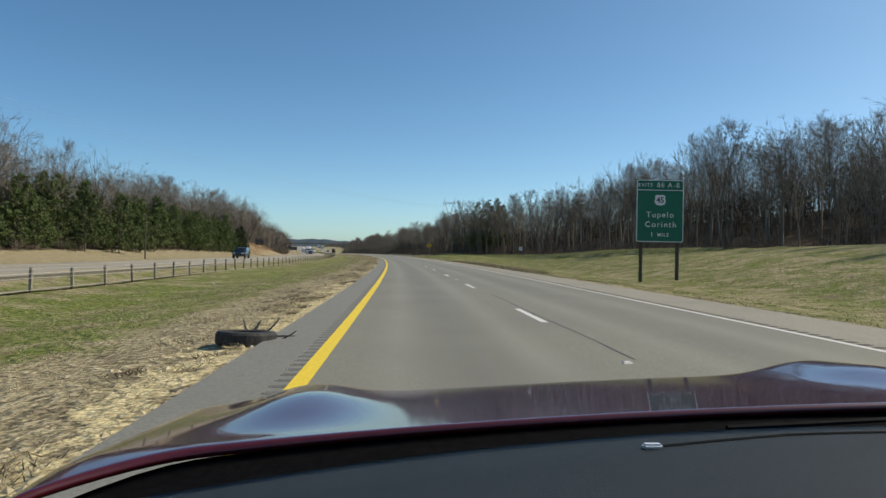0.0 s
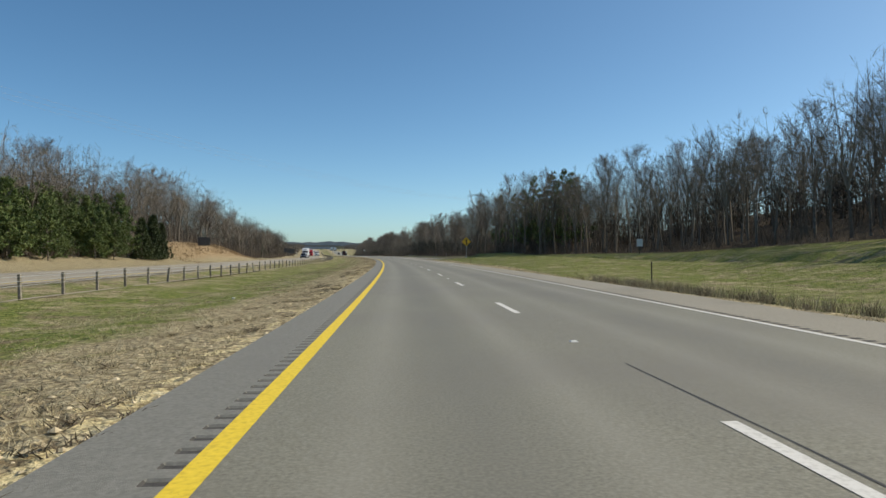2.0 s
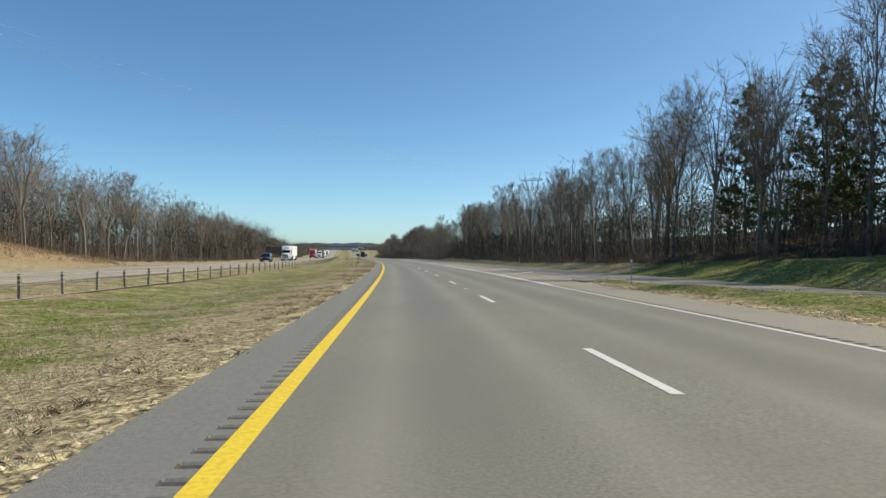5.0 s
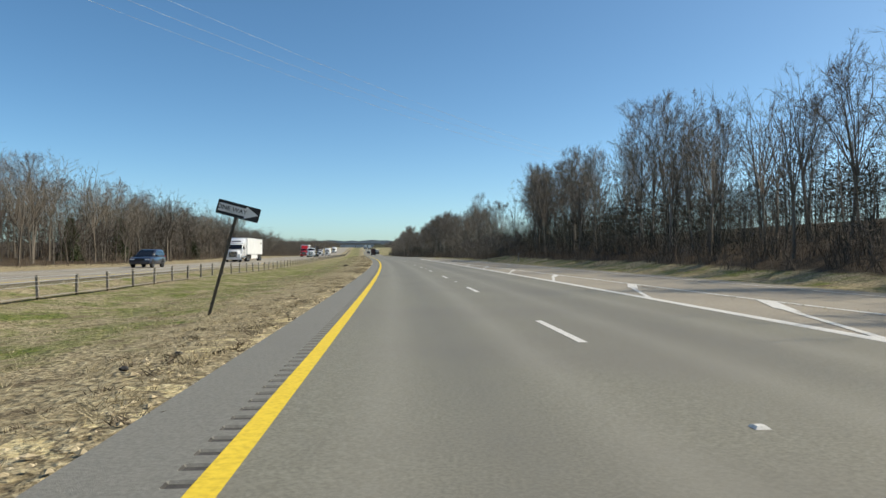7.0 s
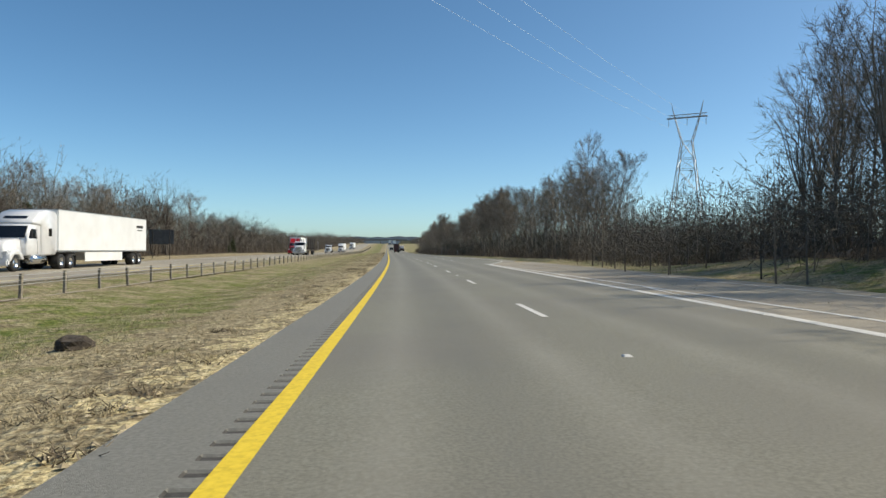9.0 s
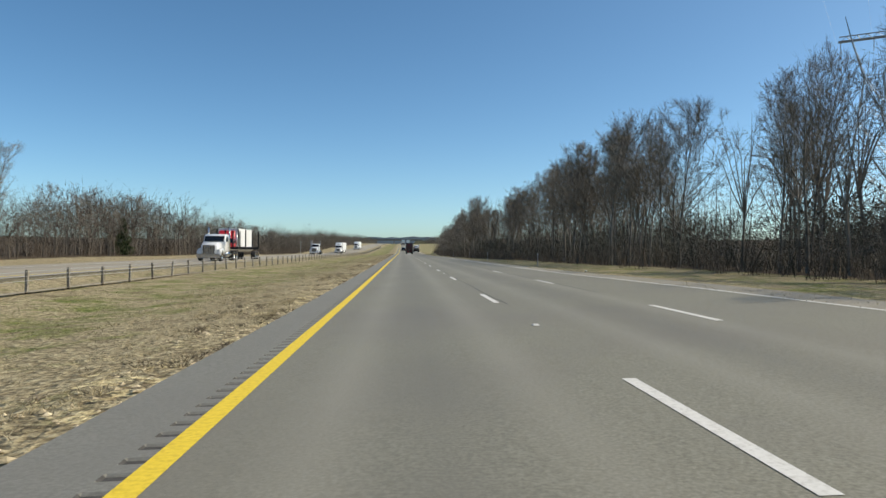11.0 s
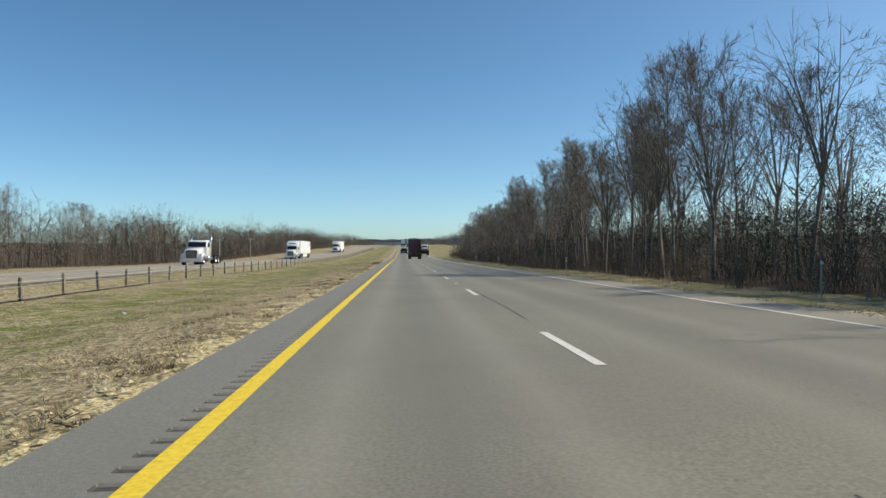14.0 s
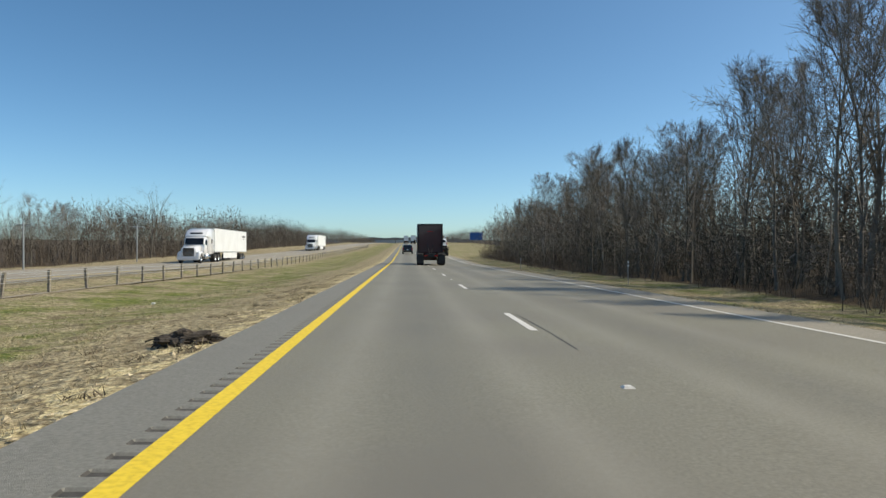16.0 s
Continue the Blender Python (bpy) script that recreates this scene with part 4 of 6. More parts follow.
for s in np.arange(-30, 900, 1.8):
    w = float(wood_left(s))
    brush.append((s + rng.uniform(-1, 1), w + 1.5 - rng.uniform(0, 2.5), rng.uniform(.4, .9), rng.random() * 6.28))
    for k in range(1 if s > 330 else 2):
        o = rng.uniform(1, 10 if s > 330 else 34)
        thick.append((s + rng.uniform(-1, 1), w - o, rng.uniform(.5, .9) * (1 + o * .06), rng.random() * 6.28))
scattered(dark, [leafy_bush(3.0, 1.7, 400) for _ in range(4)], "undergrowth", SHADED_UNDERGROWTH, "evergreen undergrowth along the wood's edge, coloured darker for shade", "brush")
scattered(brush, SHRUBS, "underbrush", BRUSH, "tangled leafless brush at the foot of the woods", "brush")
scattered(thick, THICKET, "thicket", BRUSH, "dense dark thicket among the trees", "brush")


# ---- grass, weeds and clods ----
def blades(name, S, LAT, n, h, w, lean, mat, label, category="grass"):
    """Tufts of n blades each at the given places, joined."""
    S, LAT = np.repeat(S, n), np.repeat(LAT, n)
    m = len(S)
    S = S + rng.normal(0, .05, m)
    LAT = LAT + rng.normal(0, .05, m)
    x, y = plan(S, LAT)
    z = ground_height(S, LAT)
    A = np.stack([x, y, z - .01], 1)
    hh = h * rng.uniform(.45, 1.2, m)
    B = A + np.stack([rng.normal(0, lean, m) * hh, rng.normal(0, lean, m) * hh, hh], 1)
    g = Grow()
    g.spikes(A, B, np.full(m, w))
    ob = new(name, fast_mesh(name, *g.arrays(), mat))
    return tagged(ob, label, category, "", "stuff")


def sown(count, s0, s1, l0, l1, bias=1.0, clump=.35):
    """Places in a stretch beside the road, thinned into clumps."""
    S, LAT = rng.uniform(s0, s1, count * 3), l0 + (l1 - l0) * rng.random(count * 3) ** bias
    f = np.sin(S * 1.7 + 3 * np.sin(LAT * 1.1)) * np.sin(LAT * 2.3 + S * .45) + .6 * np.sin(S * .31 + LAT)
    keep = f + rng.normal(0, .6, len(S)) > clump
    return S[keep][:count], LAT[keep][:count]


blades("dry_grass", *sown(80000, -4, 600, -3.1, -9.5, 1.25, -.1), 3, .07, .009, .8, DRY_BLADE, "dry tan winter grass beside the shoulder")
S, LAT = sown(4200, -4, 600, -3.0, -8.0, 1.5, .2)
blades("grass_tussocks", np.repeat(S, 3) + rng.normal(0, .06, 3 * len(S)), np.repeat(LAT, 3) + rng.normal(0, .06, 3 * len(S)), 9, .095, .009, .7,
       DRY_BLADE, "clumped dry grass tussocks beside the shoulder")
S, LAT = sown(1300, -4, 600, -2.8, -4.6, 1.2, .3)
blades("dark_tussocks", np.repeat(S, 3) + rng.normal(0, .09, 3 * len(S)), np.repeat(LAT, 3) + rng.normal(0, .09, 3 * len(S)), 9, .075, .016, 1.1,
       DEAD_BLADE, "dark matted dead grass at the shoulder's edge")
blades("green_grass", *sown(16000, -4, 600, -6.0, -16, 1.0, .2), 4, .055, .010, .8, GREEN_BLADE, "short green winter grass in the median ditch")
blades("field_grass", *sown(16000, 0, 230, 8.3, 28, 1.4, .0), 4, .07, .014, .8, GREEN_BLADE, "short green grass of the roadside field")
blades("verge_grass", *sown(6000, 0, 640, 7.7, 8.9, 1.0, .0), 4, .12, .018, .8, DRY_BLADE, "dry grass on the right-hand verge")
blades("dead_weeds", *sown(1500, 48, 106, 8.3, 10.4, 1.0, .1), 6, .36, .012, .35, DEAD_BLADE, "brown dead weeds crowding the verge", "weeds")
blades("roadside_weeds", *sown(1500, 48, 106, 8.4, 10.2, 1.0, .1), 5, .46, .011, .3, DRY_BLADE, "tall dead weeds standing on the verge", "weeds")

blades("sedge", *sown(3200, 186, 268, -31.5, -39, 1.0, .0), 6, .45, .03, .35, SEDGE, "tall rusty sedge on the cut slope")


def clods(name, count, s0, s1, l0, l1, size, mat, label):
    """Small broken lumps, each an uneven stone half sunk in the soil."""
    base = np.array([(1, 0, 0), (0, 1, 0), (-1, 0, 0), (0, -1, 0), (0, 0, 1), (0, 0, -1)], float)
    tri = np.array([(0, 1, 4), (1, 2, 4), (2, 3, 4), (3, 0, 4)])
    S, LAT = rng.uniform(s0, s1, count), l0 + (l1 - l0) * rng.random(count) ** 1.6
    x, y = plan(S, LAT)
    z = ground_height(S, LAT)
    sz = size * rng.uniform(.3, 1.3, count) ** 1.5
    V = base[None] * rng.uniform(.5, 1.3, (count, 6, 1)) * sz[:, None, None] * [1.2, 1.2, .6]
    a = rng.random(count) * 6.28
    c, d = np.cos(a), np.sin(a)
    V = np.stack([V[..., 0] * c[:, None] - V[..., 1] * d[:, None], V[..., 0] * d[:, None] + V[..., 1] * c[:, None], V[..., 2]], -1)
    V += np.stack([x, y, z - sz * .05], 1)[:, None]
    F = tri[None] + (np.arange(count) * 6)[:, None, None]
    return tagged(new(name, fast_mesh(name, V.reshape(-1, 3), F.reshape(-1, 3), mat)), label, "gravel", "", "stuff")


clods("gravel", 12000, -4, 600, -2.74, -4.2, .035, CLOD, "pale yellow soil and gravel along the shoulder")
clods("verge_gravel", 3000, 0, 600, 7.75, 8.6, .03, CLOD, "loose pale gravel on the right-hand verge")

# ---- roadside things ----
MOW = material("mow_strip", [(.27, .235, .175), (.36, .31, .235), (.43, .375, .285)], 4, rough=.95, bump=.01)
STRAND = material("pale_steel_strand", [(.42, .42, .40), (.52, .52, .50)], 6, rough=.5, metal=.2)
FENCE_LAT, FENCE_STEP = -13.9, 3.1
strip("mow_strip", np.arange(0, 900, 3.0), FENCE_LAT - .17, FENCE_LAT + .17, -.262, MOW, None, "pale narrow concrete strip under the cable barrier", "structure")
POST = material("weathered_barrier_post", [(.13, .116, .09), (.20, .18, .142), (.29, .262, .21)], 14, rough=.85, each=.35, bump=.003)
fence = thing("cable_barrier", at(0, FENCE_LAT, -.3), "weathered post-and-cable barrier along the grass median", "barrier")


def post_mesh():
    bm = bmesh.new()
    prism(bm, [(-.055, -.3), (.055, -.3), (.055, .86), (.03, .885), (-.03, .885), (-.055, .86)], .10, bevel=.008)
    for z in (.5, .66, .82):
        tube(bm, (-.07, 0, z), (.07, 0, z), .012, sides=5)
    me = bpy.data.meshes.new("post")
    bm.to_mesh(me)
    bm.free()
    me.materials.append(POST)
    return me


POST_ME = post_mesh()
inv = fence.matrix_world.inverted()
prng = random.Random(3)
for n in range(0, 262):
    s = 6.3 + n * FENCE_STEP
    o = new("post", POST_ME)
    o.parent = fence
    lean = prng.gauss(0, 1.3) if n % 17 else 9
    z = float(ground_height(s, FENCE_LAT))
    o.matrix_local = inv @ at(s, FENCE_LAT, z, 90) @ pose(0, 0, 0, prng.gauss(0, 1.5), lean, 0)
for h in (.5, .66, .82):
    bm = bmesh.new()
    prev = None
    for s in np.arange(6.3, 815, 6.2):
        x, y = plan(s, FENCE_LAT + .06)
        c = inv @ Vector((float(x), float(y), float(ground_height(s, FENCE_LAT)) + h))
        ring = [bm.verts.new(c + Vector((.009 * math.cos(a), 0, .009 * math.sin(a)))) for a in (0, 1.57, 3.14, 4.71)]
        if prev:
            for q in range(4):
                bm.faces.new((prev[q], prev[(q + 1) % 4], ring[(q + 1) % 4], ring[q]))
        prev = ring
    part("cable", bm, STRAND, fence, "thin galvanised cable")


def rounded(w, h, r, n=4):
    """An outline of a rounded rectangle, in x, z."""
    out = []
    for cx, cz, a0 in ((w / 2 - r, h / 2 - r, 0), (-w / 2 + r, h / 2 - r, 90), (-w / 2 + r, -h / 2 + r, 180), (w / 2 - r, -h / 2 + r, 270)):
        for k in range(n + 1):
            a = radians(a0 + 90 * k / n)
            out.append((cx + r * math.cos(a), cz + r * math.sin(a)))
    return out


def ring_plate(bm, w, h, r, band, depth, m=Matrix()):
    """A raised border band."""
    outer, inner = rounded(w, h, r), rounded(w - 2 * band, h - 2 * band, max(.01, r - band))
    n = len(outer)
    vo = [bm.verts.new(m @ Vector((x, -depth, z))) for x, z in outer]
    vi = [bm.verts.new(m @ Vector((x, -depth, z))) for x, z in inner]
    for i in range(n):
        bm.faces.new((vo[i], vi[i], vi[(i + 1) % n], vo[(i + 1) % n]))
    return bm


def exit_sign():
    g = float(ground_height(49.2, 18.5))
    sign = thing("exit_sign", at(49.2, 18.5, g, -3), "large green motorway exit sign on two steel posts", "road sign")
    z0, z1 = 2.34 - g, 7.0 - g
    w, h = 3.55, z1 - z0
    for x in (-1.32, 1.42):
        bm = bmesh.new()
        box(bm, (.20, .03, z1 + .3), pose(x, .16, z1 / 2 - .2))
        box(bm, (.20, .03, z1 + .3), pose(x, .36, z1 / 2 - .2))
        box(bm, (.025, .18, z1 + .3), pose(x, .26, z1 / 2 - .2))
        part("post", bm, RUSTY, sign, "dark weathered steel post")
    bm = prism(bmesh.new(), rounded(w, h, .18), .05, pose(0, 0, (z0 + z1) / 2))
    panel = part("panel", bm, SIGN_GREEN, sign)
    bm = ring_plate(bmesh.new(), w - .04, h - .04, .17, .055, .031, pose(0, 0, (z0 + z1) / 2))
    box(bm, (w - .12, .008, .05), pose(0, -.032, z1 - .78))
    part("border", bm, SIGN_WHITE, panel, "white border and divider")
    for text, size, x, z in (("EXITS", .36, -1.12, z1 - .42), ("86 A-B", .50, .60, z1 - .41), ("Tupelo", .60, .0, z1 - 2.62),
                             ("Corinth", .60, .05, z1 - 3.35), ("1", .5, -.60, z1 - 4.08), ("MILE", .37, .25, z1 - 4.11)):
        words(text, size, SIGN_WHITE, panel, pose(x, -.034, z), wide=1.24, bold=.001)
    shield = [(-.40, .30), (-.2, .40), (0, .36), (.2, .40), (.40, .30), (.36, .1), (.43, -.12), (.30, -.34), (0, -.42), (-.30, -.34), (-.43, -.12), (-.36, .1)]
    bm = prism(bmesh.new(), shield, .012, pose(0, -.034, z1 - 1.52))
    part("route_shield", bm, SIGN_WHITE, panel, "white route shield")
    words("45", .56, SIGN_BLACK, panel, pose(.0, -.046, z1 - 1.53), wide=1.0, bold=.012)
    for x in (-1.32, 1.42):
        bm = bmesh.new()
        for k in range(4):
            box(bm, (.28, .06, .05), pose(x, .06, z0 + .4 + k * (h - .8) / 3), .01)
        part("clamp", bm, GALV, sign, "galvanised clamps behind the panel")
    return sign


exit_sign()


def merge_sign():
    g = float(ground_height(187.3, 12.75))
    sign = thing("merge_sign", at(187.3, 12.75, g, -4), "yellow diamond merge warning sign on a steel post", "road sign")
    c = 3.34 - g
    bm = bmesh.new()
    box(bm, (.075, .03, c + .9), pose(0, .05, (c + .9) / 2 - .3), .004)
    box(bm, (.02, .03, c + .9), pose(0, .075, (c + .9) / 2 - .3))
    part("post", bm, GALV, sign, "galvanised steel post")
    d = .79
    diamond = [(0, d), (-.03, d - .02), (-d + .02, .03), (-d, 0), (-d + .02, -.03), (-.03, -d + .02), (0, -d), (.03, -d + .02), (d - .02, -.03), (d, 0), (d - .02, .03), (.03, d - .02)]
    panel = part("panel", prism(bmesh.new(), diamond, .012, pose(0, .02, c)), SIGN_YELLOW, sign)
    bm = bmesh.new()
    q, w = d - .035, .02
    for a in range(4):
        box(bm, (q * 1.41 - .06, .004, w), pose(0, .011, c, 0, 45 + 90 * a, 0) @ pose(0, 0, q * .7071))
    part("border", bm, SIGN_BLACK, panel, "thin black border")
    arrow = [(-.075, -.52), (.075, -.52), (.075, .16), (.22, .10), (0, .56), (-.22, .10), (-.075, .16)]
    bm = prism(bmesh.new(), arrow, .006, pose(0, .011, c))
    prism(bm, [(.075, -.10), (.075, -.27), (.16, -.35), (.25, -.40), (.25, -.22), (.17, -.17)], .006, pose(0, .011, c))
    part("arrow", bm, SIGN_BLACK, panel, "black merge arrow")
    return sign


merge_sign()


def one_way_sign():
    g = float(ground_height(262.3, -4.45))
    sign = thing("one_way_sign", at(263.2, -5.15, g) @ pose(0, 0, 0, 0, 14.5, 6), "leaning black and white one way sign in the median", "road sign")
    bm = bmesh.new()
    box(bm, (.07, .03, 2.9), pose(0, .05, 1.2), .004)
    box(bm, (.02, .035, 2.9), pose(0, .08, 1.2))
    part("post", bm, RUSTY, sign, "dark weathered steel post")
    c = 2.5
    panel = part("panel", prism(bmesh.new(), rounded(1.0, .34, .03), .01, pose(.02, .02, c)), SIGN_BLACK, sign)
    arrow = [(-.46, -.095), (.16, -.095), (.16, -.15), (.47, 0), (.16, .15), (.16, .095), (-.46, .095)]
    part("arrow", prism(bmesh.new(), arrow, .006, pose(.02, .012, c)), SIGN_WHITE, panel, "white arrow")
    words("ONE WAY", .145, SIGN_BLACK, panel, pose(-.13, .006, c), wide=1.05, bold=.001)
    return sign


one_way_sign()


def stake(s, lat, h=1.15, panes=1):
    g = float(ground_height(s, lat))
    e = thing("delineator", at(s, lat, g), "slim galvanised delineator post on the verge", "delineator", "verge delineators")
    bm = box(bmesh.new(), (.05, .02, h + .3), pose(0, 0, h / 2 - .15), .003)
    box(bm, (.015, .03, h + .3), pose(0, .02, h / 2 - .15))
    part("post", bm, RUSTY if panes == 0 else GALV, e)
    for k in range(panes):
        b2 = bmesh.new()
        bmesh.ops.create_cone(b2, cap_ends=True, segments=14, radius1=.05, radius2=.05, depth=.02)
        part("reflector", (lambda b: (join(b, b2, pose(0, -.025, h - .08 - .18 * k, 90)), b)[1])(bmesh.new()), SIGN_WHITE, e, "round pale reflector")
    return e


for s, lat, h, p in ((99.5, 10.0, 1.15, 0), (154, 8.9, 1.0, 0), (185, 9.0, 1.15, 1), (206, 9.4, 1.1, 1), (258, 14.6, 1.1, 1), 
                     (328, 14.9, 1.1, 1), (445, 11.3, 1.15, 1), (474, 10.6, 1.15, 1), (512, 12.0, 1.1, 1), (539.5, 11.1, 1.2, 2),
                     (572, 11.0, 1.2, 2), (596, 11.0, 1.2, 2), (628, 11.0, 1.1, 1)):
    stake(s, lat, h, p)


def small_sign(s, lat, w, h, z, front, label, back=True, posts=1, name="road_sign"):
    """A small sign; those for the far carriageway show their bare backs."""
    g = float(ground_height(s, lat))
    e = thing(name, at(s, lat, g, 0 if not back else 180), label, "road sign")
    xs = (0,) if posts == 1 else (-w * .34, w * .34)
    for x in xs:
        part("post", box(bmesh.new(), (.09, .06, z + h + .3), pose(x, .06, (z + h) / 2 - .2), .005), RUSTY, e)
    bm = prism(bmesh.new(), rounded(w, h, .05), .03, pose(0, 0, z + h / 2))
    for k in (.25, .75):
        box(bm, (w * .92, .05, .05), pose(0, .03, z + h * k))
    part("panel", bm, front, e)
    return e


small_sign(156, 31, .8, .95, 1.0, SIGN_WHITE, "small white sign standing at the field's edge", back=False, name="white_sign")
small_sign(207, -35.6, 2.3, 1.6, .9, SIGN_BACK, "grey bare back of a sign beyond the far carriageway", posts=2)
s0 = small_sign(412, -32.6, 3.3, 2.0, 2.1, SIGN_BACK, "dark bare back of a guide sign beyond the far carriageway", posts=2)
small_sign(411, -35.2, 1.7, 2.1, 2.2, SIGN_BACK, "narrow dark bare back of a sign beside another", posts=1)
small_sign(812, 26, 4.8, 2.8, 2.4, SIGN_BLUE, "blue motorway services sign on the grass verge", back=False, posts=2, name="services_sign")


def slim_pole(s, lat, h, label, mat):
    e = thing("utility_pole", at(s, lat, float(ground_height(s, lat))), label, "pole")
    part("pole", tube(bmesh.new(), (0, 0, -.4), (0, 0, h), .10, .07, 10), mat, e)
    part("crossarm", box(bmesh.new(), (1.4, .08, .1), pose(0, .1, h - .35), .01), mat, e)
    return e


slim_pole(93, -33.5, 6.2, "slim weathered pole before the far wood", RUSTY)
slim_pole(655, -36, 5.0, "slim grey pole before the far wood", GALV)
slim_pole(628, -36, 4.6, "slim grey pole before the far wood", GALV)


def pylon(s, lat, turn):
    """A lattice transmission tower with two horns and a crossarm."""
    e = thing("transmission_tower", at(s, lat, float(ground_height(s, lat)), turn), "grey steel lattice transmission tower above the trees", "transmission tower")
    H, waist, arm = 41.4, 30.3, 37.0
    P = lambda side, depth, z: Vector((side * np.interp(z, [0, waist, arm], [5.3, 1.4, 3.3]), depth * np.interp(z, [0, waist, arm], [4.6, 1.2, .7]), z))
    legs = bmesh.new()
    lace = bmesh.new()
    levels = [0, 8, 15.5, 22.5, 25.5, waist]
    for a in (-1, 1):
        for b in (-1, 1):
            tube(legs, P(a, b, 0), P(a, b, waist), .16, .12, 5)
            tube(legs, P(a, b, waist), P(a, b, arm), .12, .10, 5)
            tube(legs, P(a, b, arm), Vector((a * 4.3, 0, H)), .10, .06, 5)
    for z0, z1 in zip(levels, levels[1:]):
        for a in (-1, 1):
            tube(lace, P(-1, a, z0), P(1, a, z1), .06, sides=4)
            tube(lace, P(1, a, z0), P(-1, a, z1), .06, sides=4)
            tube(lace, P(a, -1, z0), P(a, 1, z1), .06, sides=4)
            tube(lace, P(a, 1, z0), P(a, -1, z1), .06, sides=4)
            tube(lace, P(-1, a, z1), P(1, a, z1), .06, sides=4)
    for a in (-1, 1):
        for z0, z1 in ((waist, 32.5), (32.5, 34.8), (34.8, arm)):
            tube(lace, P(a, -1, z0), P(a, 1, z1), .05, sides=4)
            tube(lace, P(a, 1, z0), P(a, -1, z1), .05, sides=4)
    part("leg_frame", legs, GALV, e)
    part("lacing", lace, GALV, e)
    bm = bmesh.new()
    tube(bm, (-5.4, -.4, arm), (5.4, -.4, arm), .13, sides=5)
    tube(bm, (-5.4, .4, arm), (5.4, .4, arm), .13, sides=5)
    tube(bm, (-5.2, 0, arm + .9), (5.2, 0, arm + .9), .10, sides=5)
    for k in range(13):
        x = -5 + k * .8
        tube(bm, (x, 0, arm + (.9 if k % 2 else 0)), (x + .8 if x < 4.5 else x, 0, arm + (0 if k % 2 else .9)), .05, sides=4)
    part("crossarm", bm, GALV, e)
    for x in (-5.0, 0, 5.0):
        bm = bmesh.new()
        for k in range(7):
            tube(bm, (x, 0, arm - .25 - k * .3), (x, 0, arm - .33 - k * .3), .13, sides=8)
        tube(bm, (x, 0, arm), (x, 0, arm - 2.4), .03, sides=5)
        part("insulator", bm, GALV, e, "hanging insulator string")
    return e


line_turn = math.degrees(math.atan2(78 + 150, 330)) * -1
t1 = pylon(500, 81, line_turn)
t2 = pylon(165, -150, line_turn)
CABLE = material("bright_conductor", [(.62, .63, .64), (.75, .76, .77)], 3, rough=.35, metal=.6)
bpy.context.view_layer.update()
for x, z in ((-5.0, 34.6), (0, 34.6), (5.0, 34.6)):
    A, B = t1.matrix_world @ Vector((x, 0, z)), t2.matrix_world @ Vector((x, 0, z))
    bm = bmesh.new()
    prev = None
    for k in range(41):
        f = k / 40
        c = A.lerp(B, f) - Vector((0, 0, (9.0 if z < 40 else 7.0) * 4 * f * (1 - f)))
        r = .022 if z < 40 else .012
        ring = [bm.verts.new(c + Vector((0, r * math.cos(a), r * math.sin(a)))) for a in (.5, 2.6, 4.7)]
        if prev:
            for q in range(3):
                bm.faces.new((prev[q], prev[(q + 1) % 3], ring[(q + 1) % 3], ring[q]))
        prev = ring
    tagged(part("power_line", bm, CABLE), "thin bright power line crossing high over the road", "power line", "power lines over the road")

# ---- debris ----
RUBBER = material("torn_rubber", [(.012, .012, .012), (.028, .027, .026), (.05, .048, .045)], 14, rough=.75, bump=.006)
DIRT_DARK = material("dark_clump", [(.03, .024, .018), (.06, .048, .036), (.10, .08, .06)], 9, rough=.95, bump=.02)


def lathe(profile, n, m=Matrix()):
    """A turned body about z from (radius, z) pairs."""
    bm = bmesh.new()
    rings = [[bm.verts.new(m @ Vector((r * math.cos(6.28319 * k / n), r * math.sin(6.28319 * k / n), z))) for k in range(n)] for r, z in profile]
    for a, b in zip(rings, rings[1:]):
        for k in range(n):
            bm.faces.new((a[k], a[(k + 1) % n], b[(k + 1) % n], b[k]))
    bmesh.ops.recalc_face_normals(bm, faces=bm.faces[:])
    return bm


def shred(bm, a, d, length, w, curl):
    """A torn, curling strip of tread."""
    d = Vector(d).normalized()
    p = Vector(a)
    prev = None
    for k in range(7):
        side = d.cross(Vector((0, 0, 1))).normalized() * w * (1 - k / 8)
        ring = [bm.verts.new(p + side), bm.verts.new(p - side), bm.verts.new(p - side + Vector((0, 0, -.02))), bm.verts.new(p + side + Vector((0, 0, -.02)))]
        if prev:
            for q in range(4):
                bm.faces.new((prev[q], prev[(q + 1) % 4], ring[(q + 1) % 4], ring[q]))
        prev = ring
        p = p + d * length / 6
        d = (d + Vector((0, 0, curl))).normalized()
    return bm


blown = thing("blown_tyre", at(9.9, -3.02, float(ground_height(9.9, -3.02)) - .03, 12) @ pose(0, 0, 0, -3, 2, 0) @ Matrix.Scale(.86, 4), "blown-out black truck tyre lying beside the shoulder", "tyre")
casing = lathe([(.33, .02), (.36, .0), (.47, .01), (.50, .05), (.50, .19), (.47, .23), (.36, .24), (.33, .22), (.34, .12), (.33, .02)], 40)
part("casing", casing, RUBBER, blown)
for a, d, ln, w, c in (((.42, .1, .15), (1, .2, .15), .42, .05, -.05), ((.1, .46, .2), (.4, 1, .5), .36, .045, .05), ((.3, .38, .2), (.9, .6, .6), .38, .03, .12),
                       ((.46, -.05, .1), (1, -.3, .25), .4, .035, .1), ((.0, .42, .2), (-.3, .5, .7), .25, .03, .1)):
    part("tread_strip", shred(bmesh.new(), a, d, ln, w, c), RUBBER, blown, "torn curling strip of tread")


